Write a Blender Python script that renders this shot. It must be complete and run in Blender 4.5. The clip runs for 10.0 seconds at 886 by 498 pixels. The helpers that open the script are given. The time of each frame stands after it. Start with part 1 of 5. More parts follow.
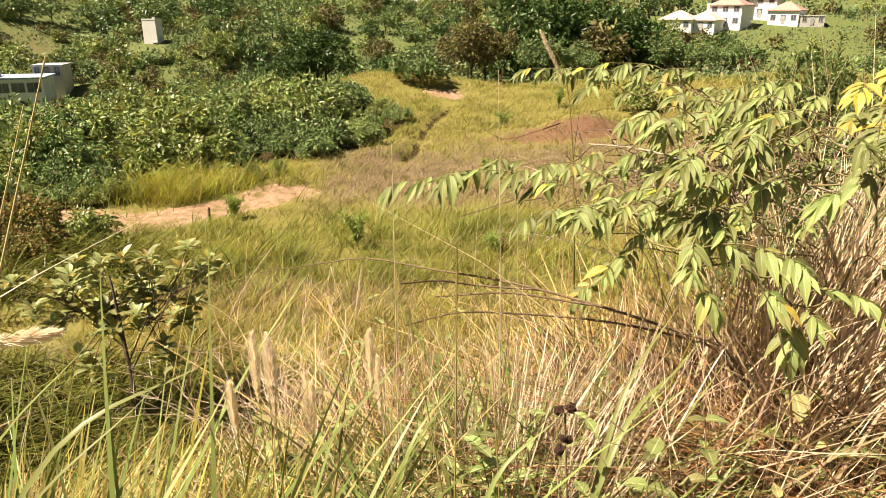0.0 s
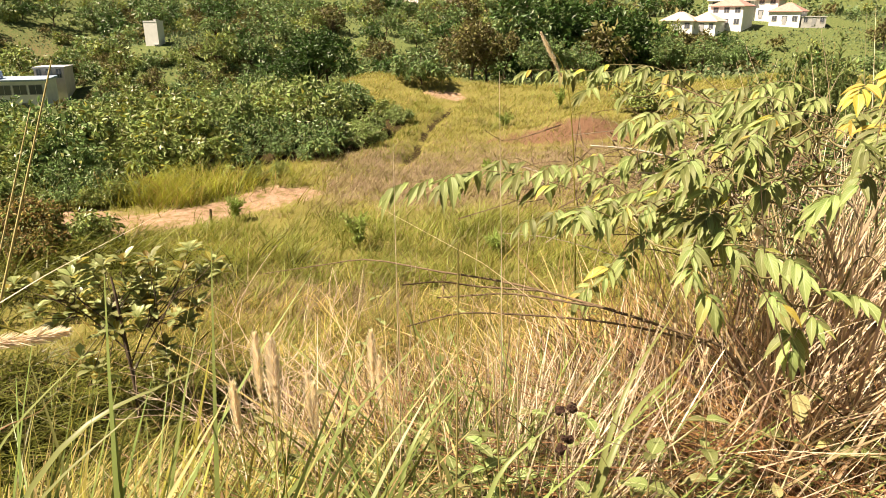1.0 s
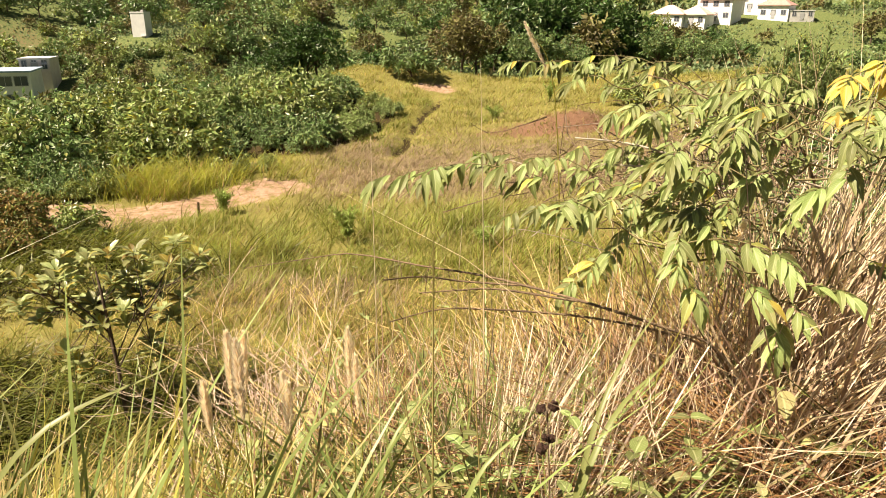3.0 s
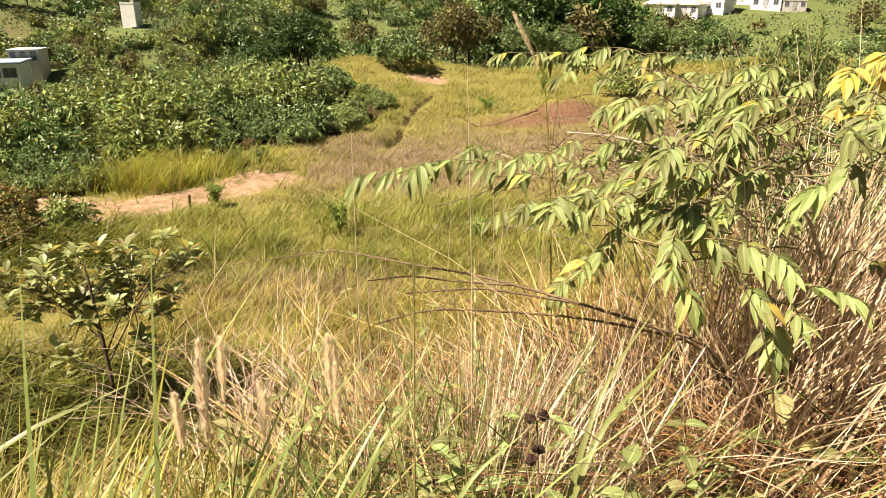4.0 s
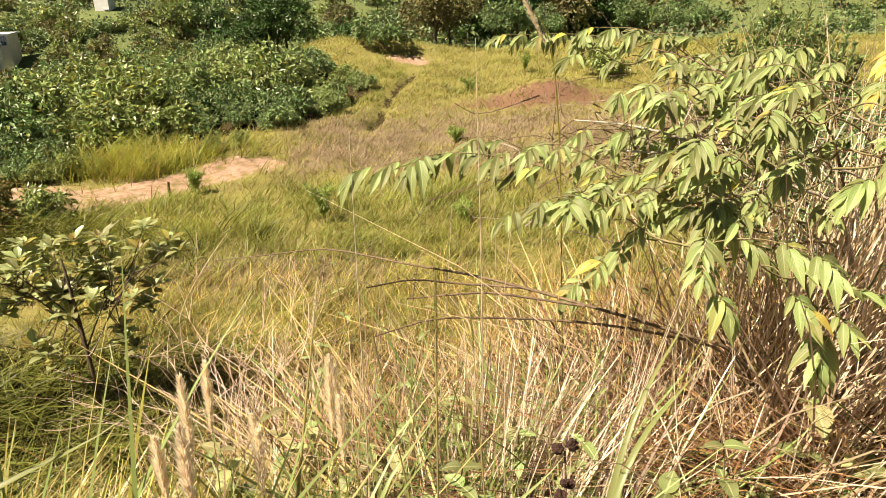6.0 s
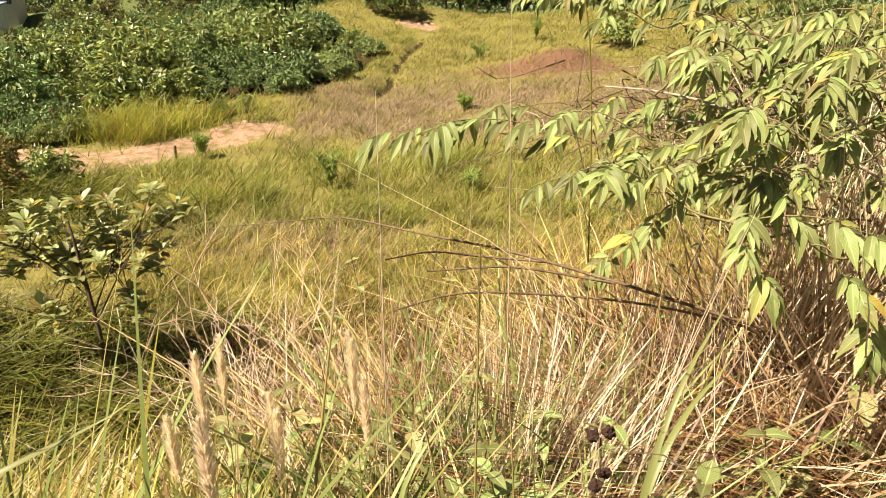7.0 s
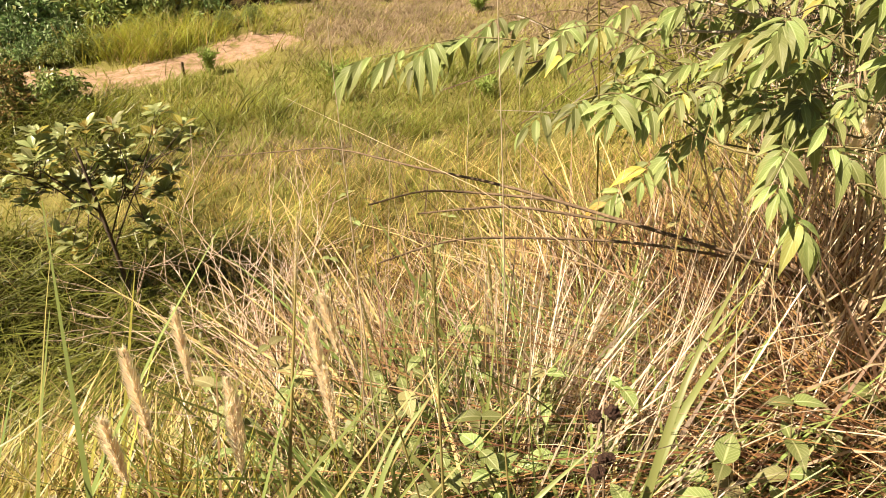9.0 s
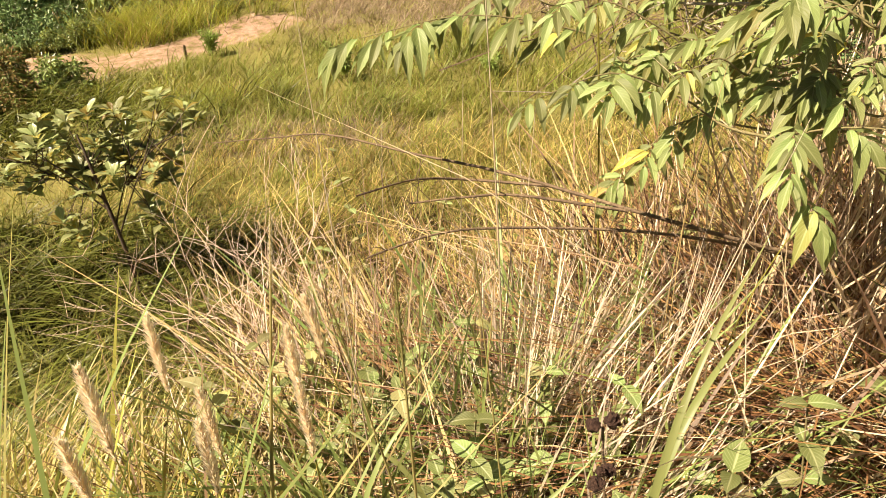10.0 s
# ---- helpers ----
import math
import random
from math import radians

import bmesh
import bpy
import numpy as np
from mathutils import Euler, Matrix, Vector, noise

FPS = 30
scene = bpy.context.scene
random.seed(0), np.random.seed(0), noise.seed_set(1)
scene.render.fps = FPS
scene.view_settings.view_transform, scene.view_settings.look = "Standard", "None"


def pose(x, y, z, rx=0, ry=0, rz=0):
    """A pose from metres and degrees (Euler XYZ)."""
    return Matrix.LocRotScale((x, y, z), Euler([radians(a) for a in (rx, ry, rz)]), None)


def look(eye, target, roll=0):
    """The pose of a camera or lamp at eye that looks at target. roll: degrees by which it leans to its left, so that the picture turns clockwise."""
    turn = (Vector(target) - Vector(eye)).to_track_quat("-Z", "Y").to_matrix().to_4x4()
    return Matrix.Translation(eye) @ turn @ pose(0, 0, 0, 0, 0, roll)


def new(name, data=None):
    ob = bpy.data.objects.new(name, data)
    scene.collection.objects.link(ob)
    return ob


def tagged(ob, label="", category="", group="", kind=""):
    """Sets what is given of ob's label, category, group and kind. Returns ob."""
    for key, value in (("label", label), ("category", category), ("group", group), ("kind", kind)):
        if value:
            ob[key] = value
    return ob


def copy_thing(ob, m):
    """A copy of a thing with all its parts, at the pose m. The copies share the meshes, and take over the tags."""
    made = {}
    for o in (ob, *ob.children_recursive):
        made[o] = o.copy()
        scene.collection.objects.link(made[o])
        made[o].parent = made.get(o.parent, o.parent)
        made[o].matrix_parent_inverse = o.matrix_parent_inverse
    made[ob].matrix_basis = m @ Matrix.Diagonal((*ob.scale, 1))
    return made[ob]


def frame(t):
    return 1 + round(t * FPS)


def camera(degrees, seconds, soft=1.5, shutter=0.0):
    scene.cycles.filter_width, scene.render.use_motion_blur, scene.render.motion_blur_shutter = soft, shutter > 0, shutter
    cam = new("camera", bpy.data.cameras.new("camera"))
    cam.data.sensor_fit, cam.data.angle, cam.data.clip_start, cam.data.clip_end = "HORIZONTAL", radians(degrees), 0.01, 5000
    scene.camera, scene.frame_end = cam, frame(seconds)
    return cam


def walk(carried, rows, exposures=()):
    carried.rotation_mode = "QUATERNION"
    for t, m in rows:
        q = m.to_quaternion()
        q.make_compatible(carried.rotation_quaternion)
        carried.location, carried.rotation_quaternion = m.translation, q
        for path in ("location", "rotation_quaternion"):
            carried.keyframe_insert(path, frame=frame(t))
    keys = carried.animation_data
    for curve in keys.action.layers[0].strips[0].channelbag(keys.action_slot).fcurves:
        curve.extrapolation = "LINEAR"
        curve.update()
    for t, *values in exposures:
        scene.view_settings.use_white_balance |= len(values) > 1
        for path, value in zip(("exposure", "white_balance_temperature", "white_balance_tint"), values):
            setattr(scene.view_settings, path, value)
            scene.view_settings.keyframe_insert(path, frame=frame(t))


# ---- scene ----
cam = camera(66.1, 10.0, soft=0.8)
PATH = [
    (0, (0.008, 0.03, 1.434), (0.008, 1.921, 0.782), -0.0),
    (0.5, (0.009, 0.026, 1.436), (0.012, 1.916, 0.781), -0.1),
    (1, (0.008, 0.022, 1.436), (0.004, 1.914, 0.788), -0.1),
    (1.5, (0.004, 0.018, 1.437), (-0.008, 1.914, 0.801), -0.1),
    (2, (0.009, 0.022, 1.435), (0.014, 1.912, 0.782), 0.1),
    (2.5, (0.018, 0.034, 1.428), (0.036, 1.923, 0.772), 0.1),
    (4, (0.051, 0.127, 1.426), (0.094, 2.003, 0.735), 0.1),
    (4.5, (0.047, 0.148, 1.435), (0.108, 2.032, 0.767), -0.4),
    (5, (0.033, 0.167, 1.436), (0.094, 2.049, 0.761), -1.1),
    (5.2, (0.041, 0.196, 1.428), (0.123, 2.075, 0.746), -0.9),
    (6.3, (-0.012, 0.312, 1.418), (0.075, 2.162, 0.665), -0.3),
    (6.5, (-0.018, 0.323, 1.41), (0.051, 2.174, 0.656), -0.5),
    (7, (-0.036, 0.372, 1.397), (0.037, 2.192, 0.571), 0.4),
    (7.5, (-0.046, 0.411, 1.399), (0.058, 2.202, 0.515), 1.1),
    (8, (-0.034, 0.457, 1.389), (0.071, 2.22, 0.449), 0.9),
    (8.5, (-0.001, 0.519, 1.39), (0.056, 2.234, 0.362), -0.5),
    (9, (0.037, 0.554, 1.39), (0.043, 2.25, 0.33), -2.4),
    (9.5, (0.067, 0.598, 1.384), (0.103, 2.283, 0.307), -3.4),
    (10, (0.071, 0.629, 1.372), (0.049, 2.292, 0.262), -3.9),
]
walk(cam, [(t, look(eye, target, roll)) for t, eye, target, roll in PATH],
     [(0, 1.46, 6800, 10), (2.5, 1.48, 6750, 10), (4.5, 1.48, 6550, 10), (6.5, 1.46, 6500, 10), (8, 1.44, 6950, 10), (9, 1.44, 6750, 10), (10, 1.43, 6750, 10)])

# ---- light ----
SUN_AZ, SUN_EL = radians(257), radians(55)      # azimuth clockwise from +y
world = bpy.data.worlds.new("sky")
scene.world = world
world.use_nodes = True
sky = world.node_tree.nodes.new("ShaderNodeTexSky")
sky.sky_type, sky.sun_disc = "NISHITA", False
sky.sun_elevation, sky.sun_rotation = SUN_EL, SUN_AZ
sky.dust_density = 2.0
background = world.node_tree.nodes["Background"]
background.inputs["Strength"].default_value = 0.014
world.node_tree.links.new(sky.outputs["Color"], background.inputs["Color"])
to_sun = Vector((math.sin(SUN_AZ) * math.cos(SUN_EL), math.cos(SUN_AZ) * math.cos(SUN_EL), math.sin(SUN_EL)))
sun = new("sun", bpy.data.lights.new("sun", "SUN"))
sun.data.energy, sun.data.angle, sun.data.color = 5.0, radians(0.5), (1.0, 0.85, 0.67)
sun.matrix_world = look(to_sun * 60, (0, 0, 0))


# ---- materials ----
def node(tree, kind, **inputs):
    n = tree.nodes.new(kind)
    for key, value in inputs.items():
        n.inputs[key].default_value = value
    return n


def ramp(tree, stops):
    n = tree.nodes.new("ShaderNodeValToRGB")
    e = n.color_ramp.elements
    while len(e) < len(stops):
        e.new(0.5)
    for k, (pos, col) in enumerate(stops):
        e[k].position, e[k].color = pos, (*col, 1)
    return n


def base_material(name, rough=0.8, spec=0.3):
    mat = bpy.data.materials.new(name)
    mat.use_nodes = True
    bsdf = mat.node_tree.nodes["Principled BSDF"]
    bsdf.inputs["Roughness"].default_value = rough
    bsdf.inputs["Specular IOR Level"].default_value = spec
    return mat, mat.node_tree, bsdf


TONE = 0.8      # of the plant colours below


def plant(name, root, tip, shift=(0.7, 1.35), thin=0.35, rough=0.55, patch=0.25, spots=None, per="island", veins=0.0):
    """Leaf or blade: colour from root to tip, varied piece by piece and in patches, with light shining through."""
    mat, tree, bsdf = base_material(name, rough, 0.35)
    link = tree.links.new
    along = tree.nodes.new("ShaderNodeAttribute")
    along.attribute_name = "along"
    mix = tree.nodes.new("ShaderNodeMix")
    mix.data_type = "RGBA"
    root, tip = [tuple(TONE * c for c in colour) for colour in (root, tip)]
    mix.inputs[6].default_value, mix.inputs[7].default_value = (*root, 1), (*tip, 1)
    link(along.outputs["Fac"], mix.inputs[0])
    geo = tree.nodes.new("ShaderNodeNewGeometry")
    info = tree.nodes.new("ShaderNodeObjectInfo")
    rnd = geo.outputs["Random Per Island"] if per == "island" else info.outputs["Random"]
    col = mix.outputs[2]
    if spots:
        other = tree.nodes.new("ShaderNodeMix")
        other.data_type = "RGBA"
        other.inputs[7].default_value = (*(TONE * c for c in spots[1]), 1)
        cut = node(tree, "ShaderNodeMapRange")
        cut.inputs["From Min"].default_value, cut.inputs["From Max"].default_value = 1 - spots[0] - 0.03, 1 - spots[0] + 0.03
        shuffle = tree.nodes.new("ShaderNodeMath")
        shuffle.operation = "FRACT"
        times = tree.nodes.new("ShaderNodeMath")
        times.operation, times.inputs[1].default_value = "MULTIPLY", 17.31
        link(rnd, times.inputs[0])
        link(times.outputs[0], shuffle.inputs[0])
        link(shuffle.outputs[0], cut.inputs["Value"])
        link(cut.outputs["Result"], other.inputs[0])
        link(col, other.inputs[6])
        col = other.outputs[2]
    if veins:
        across = tree.nodes.new("ShaderNodeAttribute")
        across.attribute_name = "across"
        fan = tree.nodes.new("ShaderNodeMath")
        fan.operation, fan.inputs[1].default_value = "MULTIPLY_ADD", -0.30
        link(across.outputs["Fac"], fan.inputs[0])
        link(along.outputs["Fac"], fan.inputs[2])
        wave = tree.nodes.new("ShaderNodeMath")
        wave.operation, wave.inputs[1].default_value = "PINGPONG", 0.055
        link(fan.outputs[0], wave.inputs[0])
        rib = tree.nodes.new("ShaderNodeMapRange")
        rib.inputs["From Min"].default_value, rib.inputs["From Max"].default_value = 0.0, 0.016
        rib.inputs["To Min"].default_value, rib.inputs["To Max"].default_value = 1.0, 0.0
        link(wave.outputs[0], rib.inputs["Value"])
        mid = tree.nodes.new("ShaderNodeMapRange")
        mid.inputs["From Min"].default_value, mid.inputs["From Max"].default_value = 0.05, 0.14
        mid.inputs["To Min"].default_value, mid.inputs["To Max"].default_value = 1.6, 0.0
        link(across.outputs["Fac"], mid.inputs["Value"])
        top = tree.nodes.new("ShaderNodeMath")
        top.operation = "MAXIMUM"
        link(rib.outputs["Result"], top.inputs[0])
        link(mid.outputs["Result"], top.inputs[1])
        amount = tree.nodes.new("ShaderNodeMath")
        amount.operation, amount.inputs[1].default_value = "MULTIPLY", veins
        link(top.outputs[0], amount.inputs[0])
        ribbed = tree.nodes.new("ShaderNodeMix")
        ribbed.data_type = "RGBA"
        ribbed.inputs[7].default_value = (0.62, 0.66, 0.34, 1)
        link(amount.outputs[0], ribbed.inputs[0])
        link(col, ribbed.inputs[6])
        col = ribbed.outputs[2]
        relief = node(tree, "ShaderNodeBump", Strength=0.35)
        relief.inputs["Distance"].default_value = 0.002
        link(top.outputs[0], relief.inputs["Height"])
        link(relief.outputs["Normal"], bsdf.inputs["Normal"])
    coord = tree.nodes.new("ShaderNodeNewGeometry")
    tex = node(tree, "ShaderNodeTexNoise", Scale=0.55, Detail=4.0, Roughness=0.65)
    link(coord.outputs["Position"], tex.inputs["Vector"])
    val = node(tree, "ShaderNodeMapRange")
    val.inputs["To Min"].default_value, val.inputs["To Max"].default_value = shift
    link(rnd, val.inputs["Value"])
    pat = node(tree, "ShaderNodeMapRange")
    pat.inputs["From Min"].default_value, pat.inputs["From Max"].default_value = 0.3, 0.7
    pat.inputs["To Min"].default_value, pat.inputs["To Max"].default_value = 1 - patch, 1 + patch
    link(tex.outputs["Fac"], pat.inputs["Value"])
    both = tree.nodes.new("ShaderNodeMath")
    both.operation = "MULTIPLY"
    link(val.outputs["Result"], both.inputs[0])
    link(pat.outputs["Result"], both.inputs[1])
    hue = tree.nodes.new("ShaderNodeHueSaturation")
    link(col, hue.inputs["Color"])
    link(both.outputs[0], hue.inputs["Value"])
    turn = node(tree, "ShaderNodeMapRange")
    turn.inputs["To Min"].default_value, turn.inputs["To Max"].default_value = 0.475, 0.52
    link(rnd, turn.inputs["Value"])
    link(turn.outputs["Result"], hue.inputs["Hue"])
    link(hue.outputs["Color"], bsdf.inputs["Base Color"])
    glow = tree.nodes.new("ShaderNodeBsdfTranslucent")
    link(hue.outputs["Color"], glow.inputs["Color"])
    blend = tree.nodes.new("ShaderNodeMixShader")
    blend.inputs[0].default_value = thin
    link(bsdf.outputs[0], blend.inputs[1])
    link(glow.outputs[0], blend.inputs[2])
    link(blend.outputs[0], tree.nodes["Material Output"].inputs["Surface"])
    return mat


def solid(name, dark, light, scale=6.0, rough=0.85, bump=0.3, detail=8.0, metal=0.0):
    """Plaster, earth, bark, roofing: two tones of noise and a fine relief."""
    mat, tree, bsdf = base_material(name, rough)
    link = tree.links.new
    bsdf.inputs["Metallic"].default_value = metal
    coord = tree.nodes.new("ShaderNodeTexCoord")
    tex = node(tree, "ShaderNodeTexNoise", Scale=scale, Detail=detail, Roughness=0.65)
    fine = node(tree, "ShaderNodeTexNoise", Scale=scale * 9, Detail=4.0)
    col = ramp(tree, [(0.3, dark), (0.7, light)])
    link(coord.outputs["Object"], tex.inputs["Vector"])
    link(coord.outputs["Object"], fine.inputs["Vector"])
    link(tex.outputs["Fac"], col.inputs["Fac"])
    link(col.outputs["Color"], bsdf.inputs["Base Color"])
    b = node(tree, "ShaderNodeBump", Strength=bump)
    b.inputs["Distance"].default_value = 0.02
    link(fine.outputs["Fac"], b.inputs["Height"])
    link(b.outputs["Normal"], bsdf.inputs["Normal"])
    return mat


STRAW = plant("straw", (0.36, 0.235, 0.095), (0.66, 0.49, 0.225), (0.35, 1.45), 0.14, 0.55, 0.25, (0.16, (0.22, 0.11, 0.04)))
PALE_STRAW = plant("pale_straw", (0.56, 0.42, 0.27), (0.92, 0.78, 0.59), (0.5, 1.25), 0.14, 0.5, 0.15)
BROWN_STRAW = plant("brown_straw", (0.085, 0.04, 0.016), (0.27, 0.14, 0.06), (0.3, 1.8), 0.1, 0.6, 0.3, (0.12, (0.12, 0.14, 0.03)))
BRIGHT_BLADE = plant("bright_blade", (0.30, 0.26, 0.05), (0.50, 0.46, 0.11), (0.6, 1.4), 0.5, 0.4, 0.15, (0.2, (0.66, 0.49, 0.17)))
GOLDEN_BLADE = plant("golden_blade", (0.36, 0.29, 0.08), (0.72, 0.58, 0.24), (0.6, 1.4), 0.4, 0.4, 0.15, (0.3, (0.36, 0.36, 0.08)))
PALE_BLADE = plant("pale_blade", (0.30, 0.26, 0.08), (0.56, 0.48, 0.20), (0.6, 1.35), 0.45, 0.45, 0.15, (0.35, (0.24, 0.27, 0.05)))
GREEN_BLADE = plant("green_blade", (0.15, 0.195, 0.05), (0.29, 0.365, 0.11), (0.75, 1.35), 0.35, 0.4, 0.15)
MEADOW = plant("meadow_blade", (0.25, 0.23, 0.05), (0.46, 0.46, 0.10), (0.7, 1.25), 0.35, 0.5, 0.35, (0.09, (0.56, 0.40, 0.12)))
MEADOW_GREEN = plant("meadow_green", (0.18, 0.20, 0.035), (0.40, 0.44, 0.09), (0.65, 1.3), 0.42, 0.45, 0.3)
OLIVE = plant("olive_blade", (0.53, 0.385, 0.12), (0.86, 0.67, 0.25), (0.6, 1.4), 0.38, 0.55, 0.45, (0.42, (0.32, 0.33, 0.05)))
MAUVE = plant("mauve_blade", (0.34, 0.25, 0.14), (0.55, 0.43, 0.27), (0.7, 1.25), 0.3, 0.6, 0.25, (0.2, (0.30, 0.28, 0.06)))
FRESH_BLADE = plant("fresh_blade", (0.26, 0.27, 0.03), (0.52, 0.53, 0.08), (0.65, 1.3), 0.42, 0.45, 0.3, (0.12, (0.5, 0.36, 0.12)))
# Near-black roots put the shade low in this grass into its colour.
LUSH_SHADED = plant("lush_shaded_blade", (0.04, 0.05, 0.008), (0.23, 0.24, 0.04), (0.5, 1.4), 0.3, 0.4, 0.35)
SLOPE_SHADED = plant("slope_shaded_blade", (0.03, 0.04, 0.005), (0.20, 0.20, 0.028), (0.4, 1.5), 0.25, 0.4, 0.35)
BROAD_BLADE = plant("broad_blade", (0.18, 0.215, 0.06), (0.32, 0.35, 0.13), (0.75, 1.25), 0.35, 0.4, 0.1, (0.25, (0.52, 0.44, 0.20)), per="object")
STALK = plant("stalk", (0.56, 0.52, 0.17), (0.80, 0.74, 0.32), (0.9, 1.1), 0.15, 0.45, 0.08, per="object")
PLUME = plant("plume", (1.0, 0.85, 0.62), (1.0, 0.93, 0.75), (1.1, 1.25), 0.4, 0.6, 0.05)
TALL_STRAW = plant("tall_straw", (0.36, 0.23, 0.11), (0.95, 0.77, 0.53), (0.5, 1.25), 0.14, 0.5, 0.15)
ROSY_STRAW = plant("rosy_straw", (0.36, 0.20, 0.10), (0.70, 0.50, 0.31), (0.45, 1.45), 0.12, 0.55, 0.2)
# Extra blue in BUSH_LEAF, TREE_LEAF, LIGHT_LEAF paints in haze and sky sheen.
BUSH_LEAF = plant("bush_leaf", (0.20, 0.265, 0.07), (0.36, 0.42, 0.14), (0.45, 1.6), 0.22, 0.38, 0.25, (0.12, (0.32, 0.30, 0.05)))
TREE_LEAF = plant("tree_leaf", (0.138, 0.214, 0.065), (0.235, 0.324, 0.12), (0.5, 1.6), 0.18, 0.45, 0.25, (0.1, (0.20, 0.20, 0.05)))
DARK_LEAF = plant("dark_leaf", (0.048, 0.096, 0.019), (0.080, 0.144, 0.032), (0.5, 1.6), 0.15, 0.45, 0.2)
OLIVE_LEAF = plant("olive_leaf", (0.13, 0.13, 0.04), (0.20, 0.18, 0.055), (0.5, 1.5), 0.2, 0.6, 0.25, (0.2, (0.21, 0.17, 0.07)))
DRYING_LEAF = plant("drying_leaf", (0.25, 0.17, 0.05), (0.40, 0.28, 0.10), (0.5, 1.6), 0.3, 0.55, 0.25, (0.45, (0.17, 0.20, 0.05)))
# Paler and bluer than nearer foliage: distance haze is put into the colour.
HAZED_LEAF = plant("hazed_leaf", (0.134, 0.190, 0.08), (0.190, 0.246, 0.115), (0.65, 1.4), 0.15, 0.7, 0.35, (0.12, (0.28, 0.24, 0.10)))
SPRAY_LEAF = plant("spray_leaf", (0.22, 0.28, 0.085), (0.355, 0.40, 0.14), (0.55, 1.4), 0.34, 0.48, 0.08, (0.02, (0.50, 0.42, 0.10)), per="object", veins=0.22)
YELLOW_LEAF = plant("yellow_leaf", (0.62, 0.56, 0.12), (0.72, 0.54, 0.08), (0.8, 1.15), 0.4, 0.45, 0.08, per="object", veins=0.35)
ROSETTE_LEAF = plant("rosette_leaf", (0.26, 0.31, 0.11), (0.48, 0.52, 0.23), (0.6, 1.35), 0.42, 0.25, 0.1, (0.2, (0.36, 0.28, 0.06)), per="object", veins=0.25)
HERB_LEAF = plant("herb_leaf", (0.22, 0.28, 0.08), (0.33, 0.39, 0.15), (0.55, 1.4), 0.35, 0.45, 0.1, (0.18, (0.50, 0.47, 0.20)), per="object", veins=0.35)
SOFT_WEED = plant("soft_weed", (0.29, 0.38, 0.08), (0.43, 0.53, 0.14), (0.6, 1.4), 0.35, 0.55, 0.1)
BARK = solid("bark", (0.05, 0.035, 0.025), (0.14, 0.10, 0.07), 14, 0.9, 0.6)
LIGHT_LEAF = plant("light_leaf", (0.21, 0.28, 0.08), (0.34, 0.41, 0.15), (0.6, 1.5), 0.25, 0.4, 0.2)
GREEN_BARK = solid("green_bark", (0.13, 0.11, 0.045), (0.24, 0.20, 0.09), 20, 0.7, 0.3)
GREY_TWIG = solid("grey_twig", (0.30, 0.25, 0.19), (0.52, 0.45, 0.36), 25, 0.85, 0.5)
DEAD_TWIG = solid("dead_twig", (0.09, 0.06, 0.04), (0.24, 0.17, 0.10), 25, 0.9, 0.5)
PINK_TWIG = solid("pink_twig", (0.52, 0.38, 0.28), (0.78, 0.62, 0.48), 25, 0.85, 0.4)
POD = solid("dry_pod", (0.03, 0.014, 0.010), (0.17, 0.09, 0.06), 150, 0.9, 0.8)
PLASTER = solid("white_plaster", (0.58, 0.50, 0.49), (0.76, 0.69, 0.67), 0.8, 0.8, 0.15)
WHITE_STUCCO = solid("white_stucco", (0.74, 0.74, 0.73), (0.86, 0.86, 0.84), 0.8, 0.75, 0.15)
CONCRETE = solid("grey_concrete", (0.42, 0.41, 0.40), (0.58, 0.57, 0.55), 0.7, 0.85, 0.3)
ROOF_RED = solid("clay_roof", (0.36, 0.20, 0.17), (0.50, 0.31, 0.27), 1.5, 0.8, 0.4)
ROOF_PINK = solid("faded_roof", (0.54, 0.36, 0.31), (0.68, 0.50, 0.44), 1.5, 0.8, 0.4)
ROOF_BLUE = solid("blue_sheet_roof", (0.25, 0.33, 0.45), (0.42, 0.50, 0.62), 1.2, 0.5, 0.2)
FRAME = solid("window_frame", (0.30, 0.30, 0.31), (0.45, 0.45, 0.46), 5, 0.6, 0.1)
GLASS, _t, _b = base_material("window_glass", 0.08, 0.6)
_b.inputs["Base Color"].default_value = (0.09, 0.10, 0.12, 1)


